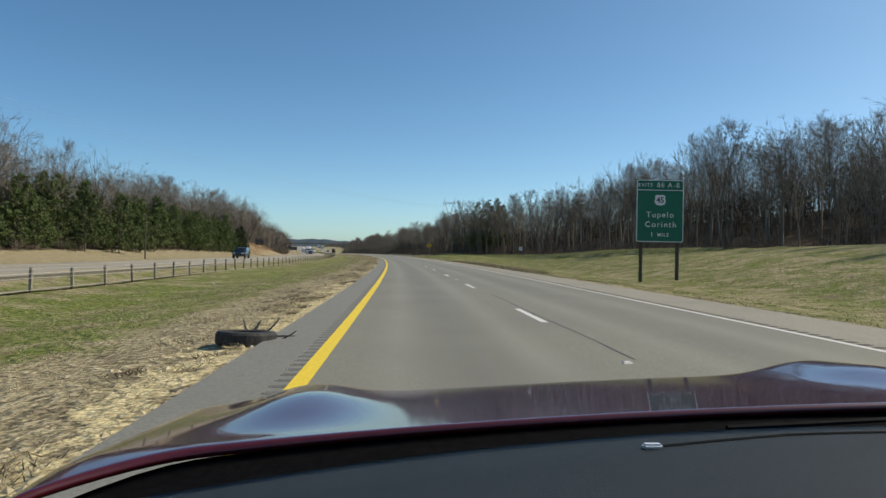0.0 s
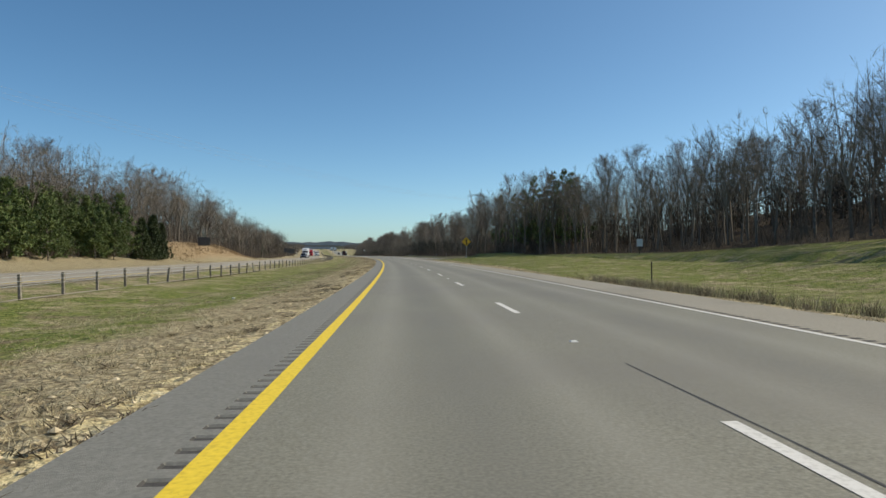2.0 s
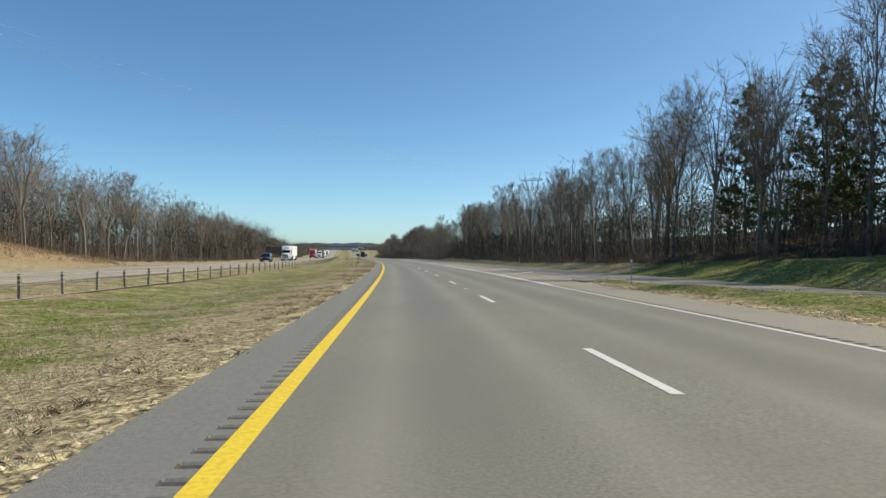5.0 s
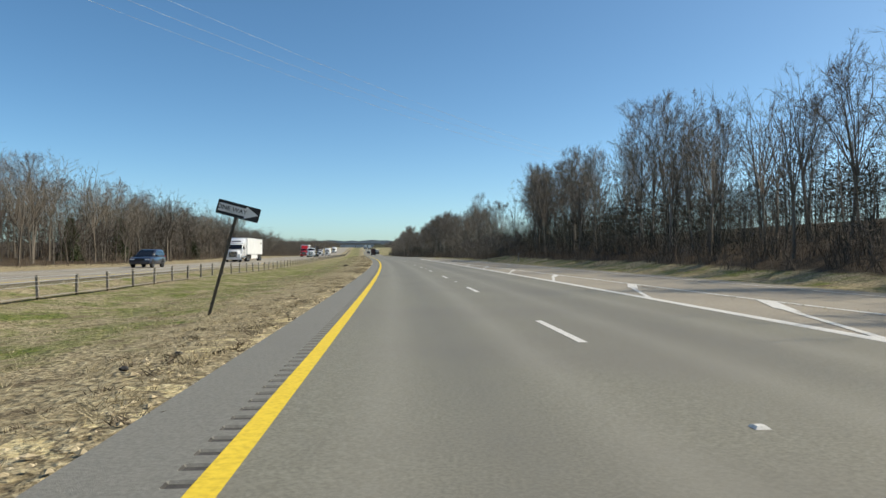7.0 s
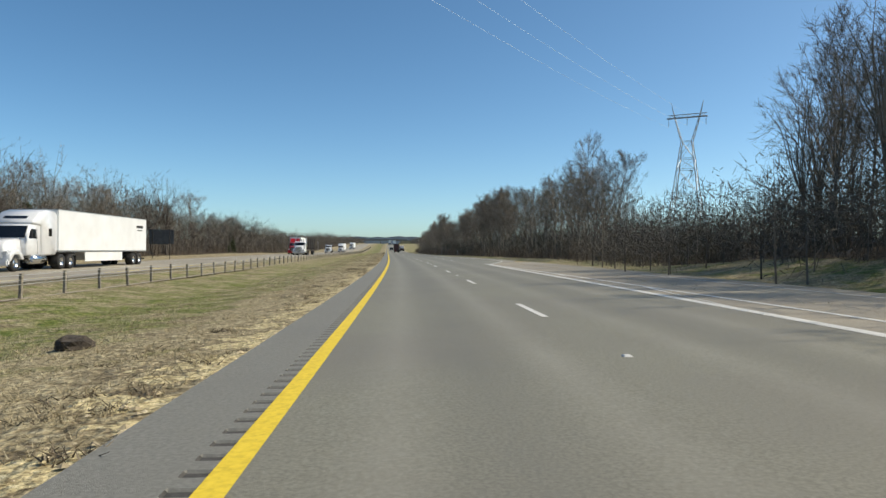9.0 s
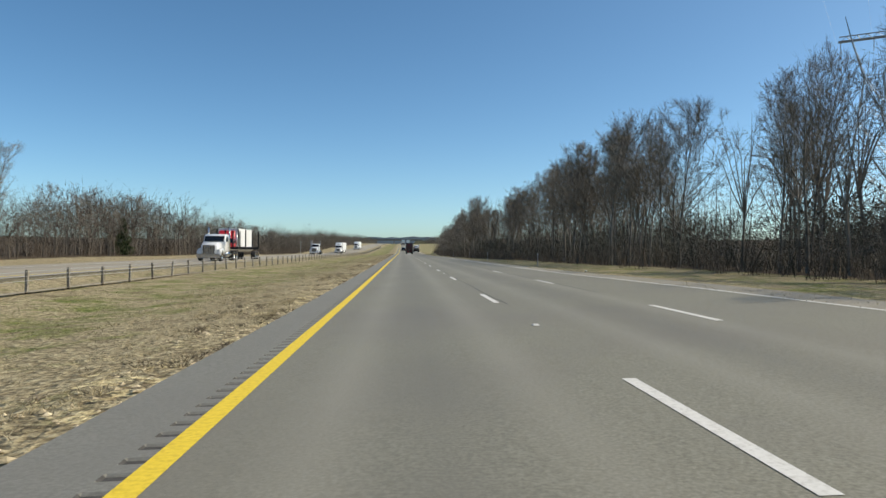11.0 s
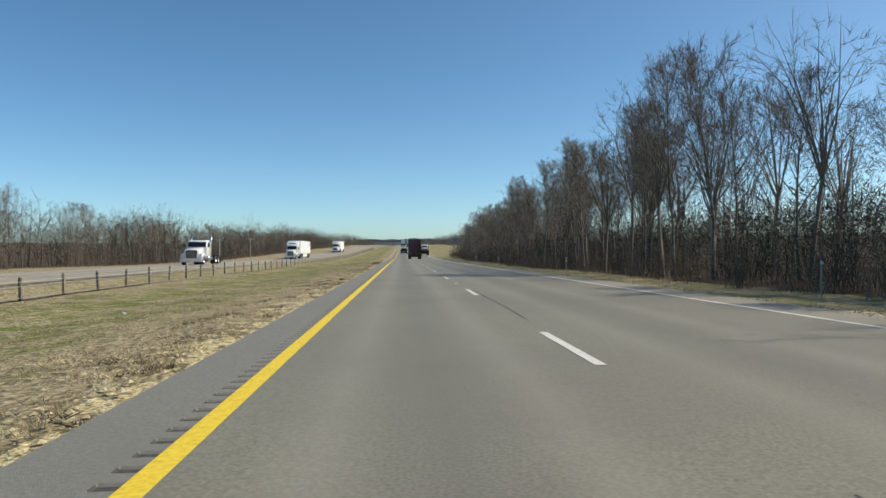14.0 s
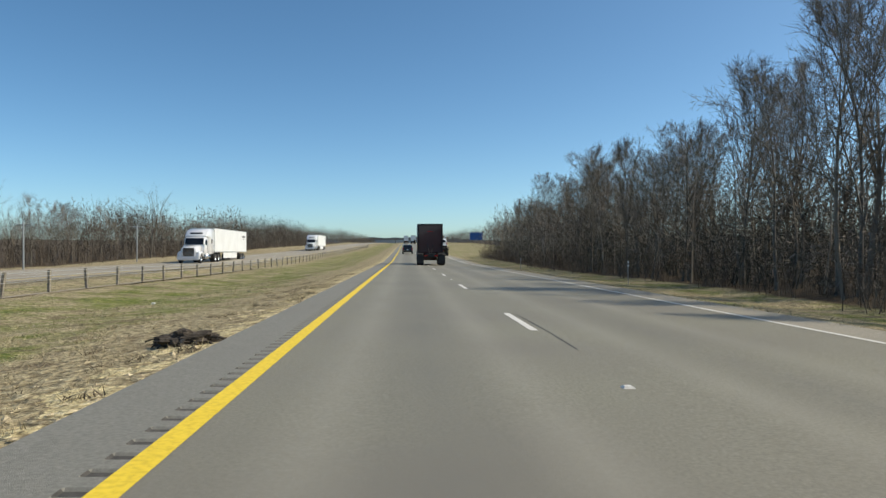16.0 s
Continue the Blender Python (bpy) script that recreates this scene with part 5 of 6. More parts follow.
def lump(bm, r, m, seed):
    b2 = bmesh.new()
    bmesh.ops.create_icosphere(b2, subdivisions=2, radius=1)
    for v in b2.verts:
        v.co = v.co * (1 + .45 * noise.noise(v.co * 1.7 + Vector((seed * 7.1, 0, 0)))) * r
        v.co.z *= .5
    join(bm, b2, m)


def debris(s, lat, r, n, label, mat, seed):
    g = float(ground_height(s, lat))
    rr = random.Random(seed)
    e = thing("debris", at(s, lat, g), label, "debris")
    for k in range(n):
        bm = bmesh.new()
        lump(bm, r * rr.uniform(.45, 1), pose(rr.uniform(-1, 1) * r * (n - 1) * .55, rr.uniform(-.3, .3) * r * n * .4, r * .2), seed + k)
        part("lump", bm, mat, e)
    if n > 2:
        for k in range(4):
            part("strip", shred(bmesh.new(), (rr.uniform(-.4, .4), rr.uniform(-.2, .2), .05), (rr.uniform(-1, 1), rr.uniform(-1, 1), .5), .4, .04, .02), RUBBER, e)
    return e


def heap(s, lat):
    """A low matted mound with ragged strips pulled out of it."""
    rr = random.Random(4)
    e = thing("debris", at(s, lat, float(ground_height(s, lat)), 8), "dark matted heap of torn rubber and grass by the shoulder", "debris")
    b2 = bmesh.new()
    bmesh.ops.create_icosphere(b2, subdivisions=4, radius=1)
    for v in b2.verts:
        n = noise.noise(v.co * 2.1) * .5 + noise.noise(v.co * 5.3) * .32 + noise.noise(v.co * 12) * .16
        v.co = Vector((v.co.x * .44, v.co.y * .26, max(-.1, v.co.z) * .17)) * (1 + .8 * n)
    part("mound", b2, DIRT_DARK, e)
    for k in range(16):
        a = rr.uniform(0, 6.28)
        part("strip", shred(bmesh.new(), (.3 * math.cos(a), .16 * math.sin(a), rr.uniform(.02, .10)), (math.cos(a), math.sin(a), rr.uniform(-.1, .5)),
                            rr.uniform(.15, .34), rr.uniform(.015, .04), rr.uniform(-.25, .0)), RUBBER if k % 3 else DIRT_DARK, e)
    return e


heap(572.0, -3.3)
debris(327.6, -5.9, .30, 2, "dark clump of turned soil in the median grass", DIRT_DARK, 5)
debris(256.0, -3.6, .10, 1, "small dark lump of rubber in the grass", RUBBER, 8)
debris(255.0, -3.9, .08, 1, "small dark lump of rubber in the grass", RUBBER, 9)
debris(527, -3.3, .16, 2, "dark clump of dead grass at the shoulder's edge", DIRT_DARK, 12)
LITTER = material("pale_litter", [(.6, .6, .58), (.75, .75, .73)], 6, rough=.7)
for s, lat, seed in ((34, -10, 1), (96, -6.5, 2), (170, -4.2, 3), (450, -3.4, 4), (487, -9.5, 5), (512, -8, 6), (544, -12, 7), (585, -8.5, 8), (423, 9.5, 9)):
    bm = bmesh.new()
    lump(bm, .07, pose(0, 0, .03), seed)
    o = part("litter", bm, LITTER)
    o.matrix_world = at(s, lat, float(ground_height(s, lat)) + .01)
    tagged(o, "small pale scrap of litter in the grass", "litter", "scraps of litter")

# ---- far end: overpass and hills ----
# distance haze is put into the hills' base colour as a blue tint
HILL = material("haze_tinted_hills", [(.045, .066, .088), (.056, .08, .104), (.068, .094, .118)], .02, rough=1.0)
hs = np.linspace(-1, 1, 161)
for dist, hgt, wide, seed in ((3300, 68, 2600, 2.0),):
    V, F = [], []
    for k, u in enumerate(hs):
        x, y = plan(dist, u * wide)
        top = hgt * (.72 + .14 * math.sin(u * 7 + seed) + .05 * math.sin(u * 23 + 1) + .03 * math.sin(u * 71) + .03 * math.sin(u * 190))
        top *= 1 if abs(u) < .6 else 1.1
        x2, y2 = plan(dist + 500, u * wide)
        V += [(float(x), float(y), -5), (float(x), float(y) + 120, max(8, top)), (float(x2), float(y2), max(6, top * .9))]
        if k:
            a = 3 * k
            F += [(a - 3, a, a + 1, a - 2), (a - 2, a + 1, a + 2, a - 1)]
    tagged(new("backdrop_hills", fast_mesh("backdrop_hills", V, F, HILL)), "low wooded hills on the horizon, tinted blue for haze", "hills", "", "structure")
BRIDGE = material("bridge_concrete", [(.16, .15, .135), (.21, .20, .18)], .5, rough=.9)
bridge = thing("overpass", at(1480, -10, float(rise(1480))), "low concrete overpass crossing both carriageways", "bridge")
part("deck", box(bmesh.new(), (84, 9, 1.4), pose(0, 0, 6.4), .1), BRIDGE, bridge)
part("parapet", box(bmesh.new(), (84, .4, 1.0), pose(0, -4.4, 7.6), .05), BRIDGE, bridge)
part("parapet", box(bmesh.new(), (84, .4, 1.0), pose(0, 4.4, 7.6), .05), BRIDGE, bridge)
for x in (-32, -3.5, 22):
    part("pier", box(bmesh.new(), (1.2, 6, 6.4), pose(x, 0, 2.6), .1), BRIDGE, bridge)
for x in (-52, 46):
    bm = prism(bmesh.new(), [(-22, -1), (22, -1), (14 if x < 0 else 22, 5.8), (-22 if x < 0 else -14, 5.8)], 9, pose(x, 0, 0))
    part("abutment", bm, TURF, bridge, "grassy abutment slope")

# ---- vehicles ----
def paint(name, c, rough=.3, metal=.0, coat=.8):
    d = tuple(max(0, x * .86) for x in c)
    return material(name, [d, c], 3, rough=rough, metal=metal, coat=coat, big=(1.5, d, .5, .8))


WHITE_PAINT = paint("white_truck_paint", (.78, .79, .80))
TRAILER_WHITE = material("white_trailer_panel", [(.70, .71, .71), (.78, .79, .79)], .8, rough=.45, big=(.5, (.68, .68, .67), .5, .8))
BLACK_PAINT = paint("black_car_paint", (.008, .009, .012), .25)
NAVY_PAINT = paint("dark_blue_paint", (.012, .018, .04), .3)
MAROON_PAINT = paint("dark_maroon_paint", (.075, .013, .016), .35)
RED_PAINT = paint("red_cab_paint", (.50, .012, .014))
GLASS = material("tinted_glass", [(.006, .007, .008), (.012, .013, .015)], 2, rough=.05, coat=.5)
TYRE = material("tyre_rubber", [(.012, .012, .012), (.025, .025, .025)], 20, rough=.85, bump=.003)
CHROME = material("polished_metal", [(.55, .56, .57), (.68, .69, .70)], 4, rough=.18, metal=1.0)
DARK = material("dark_chassis", [(.012, .012, .013), (.03, .03, .03)], 8, rough=.7, bump=.004)
LENS = material("clear_lamp_lens", [(.65, .66, .66), (.75, .76, .76)], 6, rough=.1, coat=.6)
RED_LENS = material("red_lamp_lens", [(.35, .008, .008), (.45, .012, .012)], 6, rough=.2, coat=.5)
SIDE = pose(0, 0, 0, 0, 0, 90)


def wheel(parent, x, y, r, w, rim_mat=CHROME, name="wheel"):
    """A tyre with its rim, the axle along x."""
    m = pose(x, y, r, 0, 90, 0)
    tyre = part(name, lathe([(r * .58, -w / 2), (r * .93, -w / 2), (r, -w * .36), (r, w * .36), (r * .93, w / 2), (r * .58, w / 2), (r * .56, 0), (r * .58, -w / 2)], 24, m), TYRE, parent, "black tyre", True)
    o = 1 if x > 0 else -1
    part("rim", lathe([(.001, o * w * .28), (r * .22, o * w * .30), (r * .26, o * w * .16), (r * .46, o * w * .12), (r * .56, o * w * .42), (r * .59, o * w * .46), (r * .57, o * w * .2)], 20, m), rim_mat, tyre, "bright wheel rim", True)
    return tyre


def plate(parent, name, outline, x, mat, label="", depth=.02, m=Matrix()):
    """A panel on a vehicle's side: an outline of (forward, height) pairs at x."""
    return part(name, prism(bmesh.new(), outline, depth, m @ pose(x, 0, 0) @ SIDE), mat, parent, label)


def taper(bm, z0, z1, k):
    """Narrows bm towards the top between two heights."""
    for v in bm.verts:
        f = min(1, max(0, (v.co.z - z0) / (z1 - z0)))
        v.co.x *= 1 - k * f
    return bm


def suv(s, lat, turn, mat, label, load=0.0, white=False, place=None):
    e = thing("suv", place or at(s, lat, load + float(rise(s)), turn), label, "car")
    L, W, H = 4.75, 1.88, 1.74
    body = prism(bmesh.new(), [(-2.33, .42), (-2.36, .75), (-2.30, 1.08), (.95, 1.06), (2.05, .97), (2.33, .80), (2.37, .5), (2.28, .32), (-2.2, .32)], W, SIDE, .09)
    part("body", body, mat, e, "", True)
    cabin = prism(bmesh.new(), [(-2.28, 1.02), (-2.12, 1.55), (-1.95, 1.70), (-.2, H), (.12, 1.68), (1.05, 1.03)], W - .06, SIDE, .07)
    cab = part("cabin", taper(cabin, 1.05, 1.7, .17), mat, e, "", True)
    for sx in (-1, 1):
        for o in ([(-2.0, 1.12), (-1.86, 1.52), (-1.15, 1.58), (-1.15, 1.12)], [(-1.08, 1.12), (-1.08, 1.58), (-.32, 1.6), (-.25, 1.12)], [(-.18, 1.12), (-.25, 1.6), (.05, 1.58), (.75, 1.12)]):
            b = taper(prism(bmesh.new(), o, .02, pose(sx * (W / 2 - .022), 0, 0) @ SIDE), 1.05, 1.7, .17)
            part("side_window", b, GLASS, cab, "dark tinted window")
        part("mirror", box(bmesh.new(), (.2, .12, .15), pose(sx * (W / 2 + .08), .62, 1.12), .03), mat, e)
        part("headlight", box(bmesh.new(), (.42, .10, .16), pose(sx * .66, 2.27, .76), .03), LENS, e, "clear headlight")
        part("tail_light", box(bmesh.new(), (.14, .08, .45), pose(sx * .84, -2.31, .95), .02), RED_LENS, e, "red tail light")
        part("sill", box(bmesh.new(), (.06, 2.3, .14), pose(sx * (W / 2), .02, .38), .02), DARK, e)
        for y in (-1.42, 1.45):
            part("wheel_arch", lathe([(.1, -.03), (.44, -.03), (.46, .0), (.44, .03), (.1, .03)], 20, pose(sx * (W / 2 - .01), y, .42, 0, 90, 0)), DARK, e)
            wheel(e, sx * (W / 2 - .08), y, .38, .24)
    ws = prism(bmesh.new(), [(.17, 1.64), (.98, 1.08), (1.0, 1.10), (.19, 1.67)], W * .78, SIDE)
    part("windscreen", taper(ws, 1.05, 1.7, .12), GLASS, cab)
    part("rear_window", prism(bmesh.new(), [(-2.29, 1.15), (-2.16, 1.55), (-2.14, 1.55), (-2.27, 1.15)], W * .7, SIDE), GLASS, cab)
    part("grille", box(bmesh.new(), (.85, .08, .2), pose(0, 2.33, .74), .02), DARK, e)
    part("bumper", box(bmesh.new(), (W - .1, .16, .22), pose(0, 2.3, .46), .05), mat, e)
    part("rear_bumper", box(bmesh.new(), (W - .1, .16, .24), pose(0, -2.32, .5), .05), DARK, e)
    part("number_plate", box(bmesh.new(), (.32, .02, .16), pose(0, -2.39, .78), .004), SIGN_WHITE, e)
    return e


def tractor(e, mat, sleeper=True, day=False, conventional=False, y0=0.0):
    """A lorry tractor under e, front axle about y0 + 2.6."""
    W = 2.42
    part("chassis", box(bmesh.new(), (.9, 7.6 if sleeper else 6.4, .26), pose(0, y0 - .9, .88), .02), DARK, e)
    hood_z = 1.95 if conventional else 1.85
    hood = prism(bmesh.new(), [(1.05, .75), (1.05, 2.02), (1.6, 2.0), (2.7, hood_z), (3.1, 1.62), (3.16, .75)], 1.75, SIDE, .1)
    part("bonnet", taper(hood, 1.2, 2.0, .12), mat, e, "", True)
    for sx in (-1, 1):
        fender = prism(bmesh.new(), [(1.5, .72), (1.75, 1.12), (2.2, 1.34), (2.75, 1.28), (3.08, 1.05), (3.12, .62), (2.95, .62), (2.62, 1.02), (2.1, 1.02), (1.8, .72)], .5, pose(sx * .97, y0, 0) @ SIDE, .04)
        part("fender", fender, mat, e, "", True)
        part("headlight", box(bmesh.new(), (.32, .14, .2), pose(sx * .92, y0 + 3.07, 1.12), .04), LENS, e, "clear headlight")
        part("mirror", box(bmesh.new(), (.12, .12, .5), pose(sx * 1.4, y0 + 1.15, 2.25), .03), DARK if not conventional else CHROME, e)
        part("mirror_arm", tube(bmesh.new(), (sx * 1.15, y0 + .95, 2.35), (sx * 1.4, y0 + 1.15, 2.35), .02, sides=6), DARK, e)
        part("fuel_tank", tube(bmesh.new(), (sx * .98, y0 - 1.0, .72), (sx * .98, y0 + .6, .72), .3, sides=14), CHROME, e, "polished fuel tank", True)
        part("step", box(bmesh.new(), (.3, .7, .08), pose(sx * 1.08, y0 + .9, .55), .02), CHROME, e)
        wheel(e, sx * 1.02, y0 + 2.42, .52, .3)
        for y in (-3.0, -4.3) if sleeper else (-2.3, -3.6):
            wheel(e, sx * .98, y0 + y, .52, .56)
            part("mud_guard", prism(bmesh.new(), [(-.55, 1.02), (-.4, 1.14), (.4, 1.14), (.55, 1.02), (.4, 1.10), (-.4, 1.10)], .6, pose(sx * .98, y0 + y, 0) @ SIDE), DARK, e)
        part("mud_flap", box(bmesh.new(), (.6, .02, .75), pose(sx * .98, y0 - (5.0 if sleeper else 4.3), .55), .004), DARK, e, "black mud flap")
        part("tail_light", box(bmesh.new(), (.3, .06, .12), pose(sx * .45, y0 - (4.95 if sleeper else 4.25), .88), .02), RED_LENS, e, "red tail light")
    roof = 2.85 if day or not sleeper else 3.0
    cab = prism(bmesh.new(), [(-.55, .95), (-.55, roof), (.3, roof), (.75, roof - .12), (1.18, 2.02), (1.18, .95)], W - .1, SIDE, .09)
    cabp = part("cab", taper(cab, 1.9, 3.0, .06), mat, e, "", True)
    part("windscreen", prism(bmesh.new(), [(.80, roof - .22), (1.17, 2.06), (1.21, 2.08), (.84, roof - .20)], W * .84, SIDE), GLASS, cabp)
    for sx in (-1, 1):
        b = taper(prism(bmesh.new(), [(.05, 2.02), (.05, 2.6), (.62, 2.62), (.98, 2.05)], .02, pose(sx * (W / 2 - .045), 0, 0) @ SIDE), 1.9, 3.0, .06)
        part("side_window", b, GLASS, cabp, "dark cab window")
        part("door_seam", taper(prism(bmesh.new(), [(-.08, 1.05), (-.08, 2.7), (-.06, 2.7), (-.06, 1.05)], .015, pose(sx * (W / 2 - .046), 0, 0) @ SIDE), 1.9, 3.0, .06), DARK, cabp)
    if sleeper:
        slp = prism(bmesh.new(), [(-2.35, .95), (-2.35, 3.85), (-1.2, 3.92), (-.2, 3.7), (.55, 3.15), (.62, 2.92), (-.5, 2.86), (-.5, .95)], W, SIDE, .1)
        slp = part("sleeper", slp, mat, e, "", True)
        part("roof_window", prism(bmesh.new(), [(.12, 3.42), (.38, 3.25), (.41, 3.27), (.15, 3.45)], 1.4, SIDE), GLASS, slp)
        for sx in (-1, 1):
            part("side_window", box(bmesh.new(), (.02, .42, .5), pose(sx * (W / 2 + .003), y0 - 1.55, 2.45), .005), GLASS, slp, "small sleeper window")
            part("side_fairing", box(bmesh.new(), (.04, .6, 2.5), pose(sx * (W / 2 - .05), y0 - 2.6, 2.4), .01), mat, slp)
    grille = box(bmesh.new(), (1.25, .1, .95), pose(0, y0 + 3.14, 1.2), .05)
    g = part("grille", grille, CHROME if conventional else DARK, e)
    for k in range(7):
        part("bar", box(bmesh.new(), (.04, .03, .85) if conventional else (1.15, .03, .04), pose((k - 3) * .17, y0 + 3.2, 1.2) if conventional else pose(0, y0 + 3.2, .85 + k * .115)), DARK if conventional else CHROME, g)
    part("bumper", box(bmesh.new(), (W, .3, .4), pose(0, y0 + 3.2, .55), .08), CHROME if conventional else mat, e)
    if conventional or not sleeper:
        for sx in (-1, 1):
            part("exhaust_pipe", tube(bmesh.new(), (sx * 1.1, y0 - .75, 1.0), (sx * 1.1, y0 - .75, 3.6), .075, sides=10), CHROME, e, "chrome exhaust stack", True)
    part("fifth_wheel", lathe([(.05, .0), (.48, .0), (.5, .05), (.1, .08)], 18, pose(0, y0 - (3.5 if sleeper else 2.9), 1.05)), DARK, e)
    part("deck_plate", box(bmesh.new(), (.95, 1.1, .03), pose(0, y0 - (2.7 if sleeper else 1.6), 1.03)), GALV, e)


def trailer(e, y_front, length, mat=None, badge=True):
    mat = mat or TRAILER_WHITE
    mid = y_front - length / 2
    body = part("trailer_body", box(bmesh.new(), (2.58, length, 2.85), pose(0, mid, 2.6), .05), mat, e, "long white trailer box")
    part("rail", box(bmesh.new(), (2.6, length + .02, .12), pose(0, mid, 1.24), .02), GALV, body)
    part("rail", box(bmesh.new(), (2.6, length + .02, .08), pose(0, mid, 4.0), .02), GALV, body)
    for sx in (-1, 1):
        for y in (y_front - length + 1.6, y_front - length + 2.9):
            wheel(e, sx * 1.0, y, .52, .56)
        part("landing_leg", box(bmesh.new(), (.14, .14, .95), pose(sx * .7, y_front - 2.9, .72), .01), DARK, e)
        part("skirt", box(bmesh.new(), (.04, length * .42, .7), pose(sx * 1.22, mid + .6, .82), .01), mat, e)
    part("bogie", box(bmesh.new(), (1.0, 3.2, .5), pose(0, y_front - length + 2.2, .9), .04), DARK, e)
    part("under_guard", box(bmesh.new(), (2.3, .08, .12), pose(0, y_front - length + .1, .55), .01), DARK, e)
    if badge:
        for k, (w, z) in enumerate(((1.5, 3.3), (1.1, 3.0))):
            part("badge", box(bmesh.new(), (.01, w, .22 if k == 0 else .08), pose(1.297 * -1, y_front - length + 1.6, z)), DARK, body, "dark lettering bars")
    return e


def semi(s, lat, turn, mat, label):
    e = thing("semi_truck", at(s, lat, float(rise(s) - sunk(s)), turn), label, "truck")
    tractor(e, mat)
    trailer(e, -2.45, 16.0)
    return e


ONCOMING = 180
suv(109, -24.2, ONCOMING, BLACK_PAINT, "black sport utility car on the far carriageway", -float(sunk(109)))
suv(314.4, -24.0, ONCOMING, NAVY_PAINT, "dark blue sport utility car on the far carriageway", -float(sunk(309)))
semi(361.5, -24.9, ONCOMING, WHITE_PAINT, "white semi truck with a long white trailer on the far carriageway")
semi(641, -23.9, ONCOMING, WHITE_PAINT, "white semi truck with a white trailer near brushy woods")
semi(734, -23.6, ONCOMING, WHITE_PAINT, "white semi truck far along the opposite carriageway")


def log_truck(s, lat):
    e = thing("log_truck", at(s, lat, -float(sunk(s)), ONCOMING), "silver and navy log truck with an empty stake trailer", "truck")
    tractor(e, WHITE_PAINT, sleeper=False, day=True, conventional=True)
    part("beam", box(bmesh.new(), (.5, 12.5, .35), pose(0, -9.6, 1.15), .03), POST, e, "long steel trailer beam")
    for y in (-4.4, -8.0, -11.6, -15.2):
        part("bolster", box(bmesh.new(), (2.5, .3, .3), pose(0, y, 1.4), .03), DARK, e)
        for sx in (-1, 1):
            part("stake", box(bmesh.new(), (.14, .14, 2.1), pose(sx * 1.18, y, 2.5), .02), DARK, e, "tall dark upright stake")
    for sx in (-1, 1):
        for y in (-13.4, -14.7):
            wheel(e, sx * .98, y, .52, .56)
    return e


log_truck(460.8, -20.1)


def box_truck(s, lat):
    e = thing("box_truck", at(s, lat, -float(sunk(s)), ONCOMING), "red cab truck with a white cargo box", "truck")
    tractor(e, RED_PAINT, sleeper=False, day=True)
    part("wind_deflector", prism(bmesh.new(), [(-.5, 2.85), (-.5, 3.75), (-.2, 3.7), (.5, 2.88)], 2.1, SIDE, .06), RED_PAINT, e)
    part("cargo_box", box(bmesh.new(), (2.58, 9.2, 2.8), pose(0, -5.4, 2.62), .05), TRAILER_WHITE, e, "white cargo box")
    part("rail", box(bmesh.new(), (2.6, 9.22, .12), pose(0, -5.4, 1.26), .02), GALV, e)
    return e


box_truck(478.5, -23.6)
bob = thing("tractor_unit", at(573.5, -23.9, -float(sunk(573.5)), ONCOMING), "white day-cab tractor unit without a trailer", "truck")
tractor(bob, WHITE_PAINT, sleeper=False, day=True)

# ahead on the same side
lead = thing("tractor_unit", at(628.8, 2.1, float(bank(628.8, 2.1))), "dark maroon sleeper tractor unit without a trailer", "truck")
tractor(lead, MAROON_PAINT)
back = part("back_panel", box(bmesh.new(), (2.1, .03, 2.5), pose(0, -2.47, 2.45), .01), MAROON_PAINT, lead)
for z in (1.7, 2.3, 2.9):
    part("rib", box(bmesh.new(), (1.9, .03, .05), pose(0, -2.495, z), .008), MAROON_PAINT, back)
part("work_lamp", box(bmesh.new(), (.5, .06, .07), pose(0, -2.51, 3.15), .015), RED_LENS, back, "dim red lamp bar")
for sx in (-1, 1):
    part("corner_trim", box(bmesh.new(), (.14, .06, 2.85), pose(sx * 1.13, -2.47, 2.42), .02), DARK, lead)
part("cab_guard", box(bmesh.new(), (2.4, .06, .16), pose(0, -2.48, 3.8), .02), DARK, lead)
part("air_lines", (lambda b: (tube(b, (-.25, -2.5, 1.9), (-.1, -3.3, 1.15), .03, sides=6), tube(b, (.25, -2.5, 1.9), (.1, -3.3, 1.15), .03, sides=6), b)[2])(bmesh.new()), DARK, lead, "coiled black air lines")
part("rear_crossmember", box(bmesh.new(), (1.0, .12, .3), pose(0, -4.75, .88), .02), DARK, lead)
suv(690, .2, 0, BLACK_PAINT, "small black car far ahead on the lanes", load=float(bank(690, .2)))
carrier = thing("car_carrier", at(680, 5.6, float(bank(680, 5.6) + rise(680))), "dark car carrier truck with sloping ramps", "truck")
tractor(carrier, NAVY_PAINT, sleeper=False, day=True)
part("ramp_deck", prism(bmesh.new(), [(-8.6, .95), (-1.0, 1.2), (-1.0, 1.35), (-8.6, 1.1)], 2.4, SIDE), DARK, carrier)
for sx in (-1, 1):
    for y in (-6.6, -7.7):
        wheel(carrier, sx * 1.0, y, .42, .3)
    part("side_rail", box(bmesh.new(), (.08, 7.4, .12), pose(sx * 1.2, -4.8, 1.3), .02), DARK, carrier)
suv(0, 0, 0, WHITE_PAINT, "white sport utility car loaded on a carrier", place=at(673.8, 5.6, float(bank(680, 5.6) + rise(673.8)) + 1.2) @ pose(0, 0, 0, 1.8))
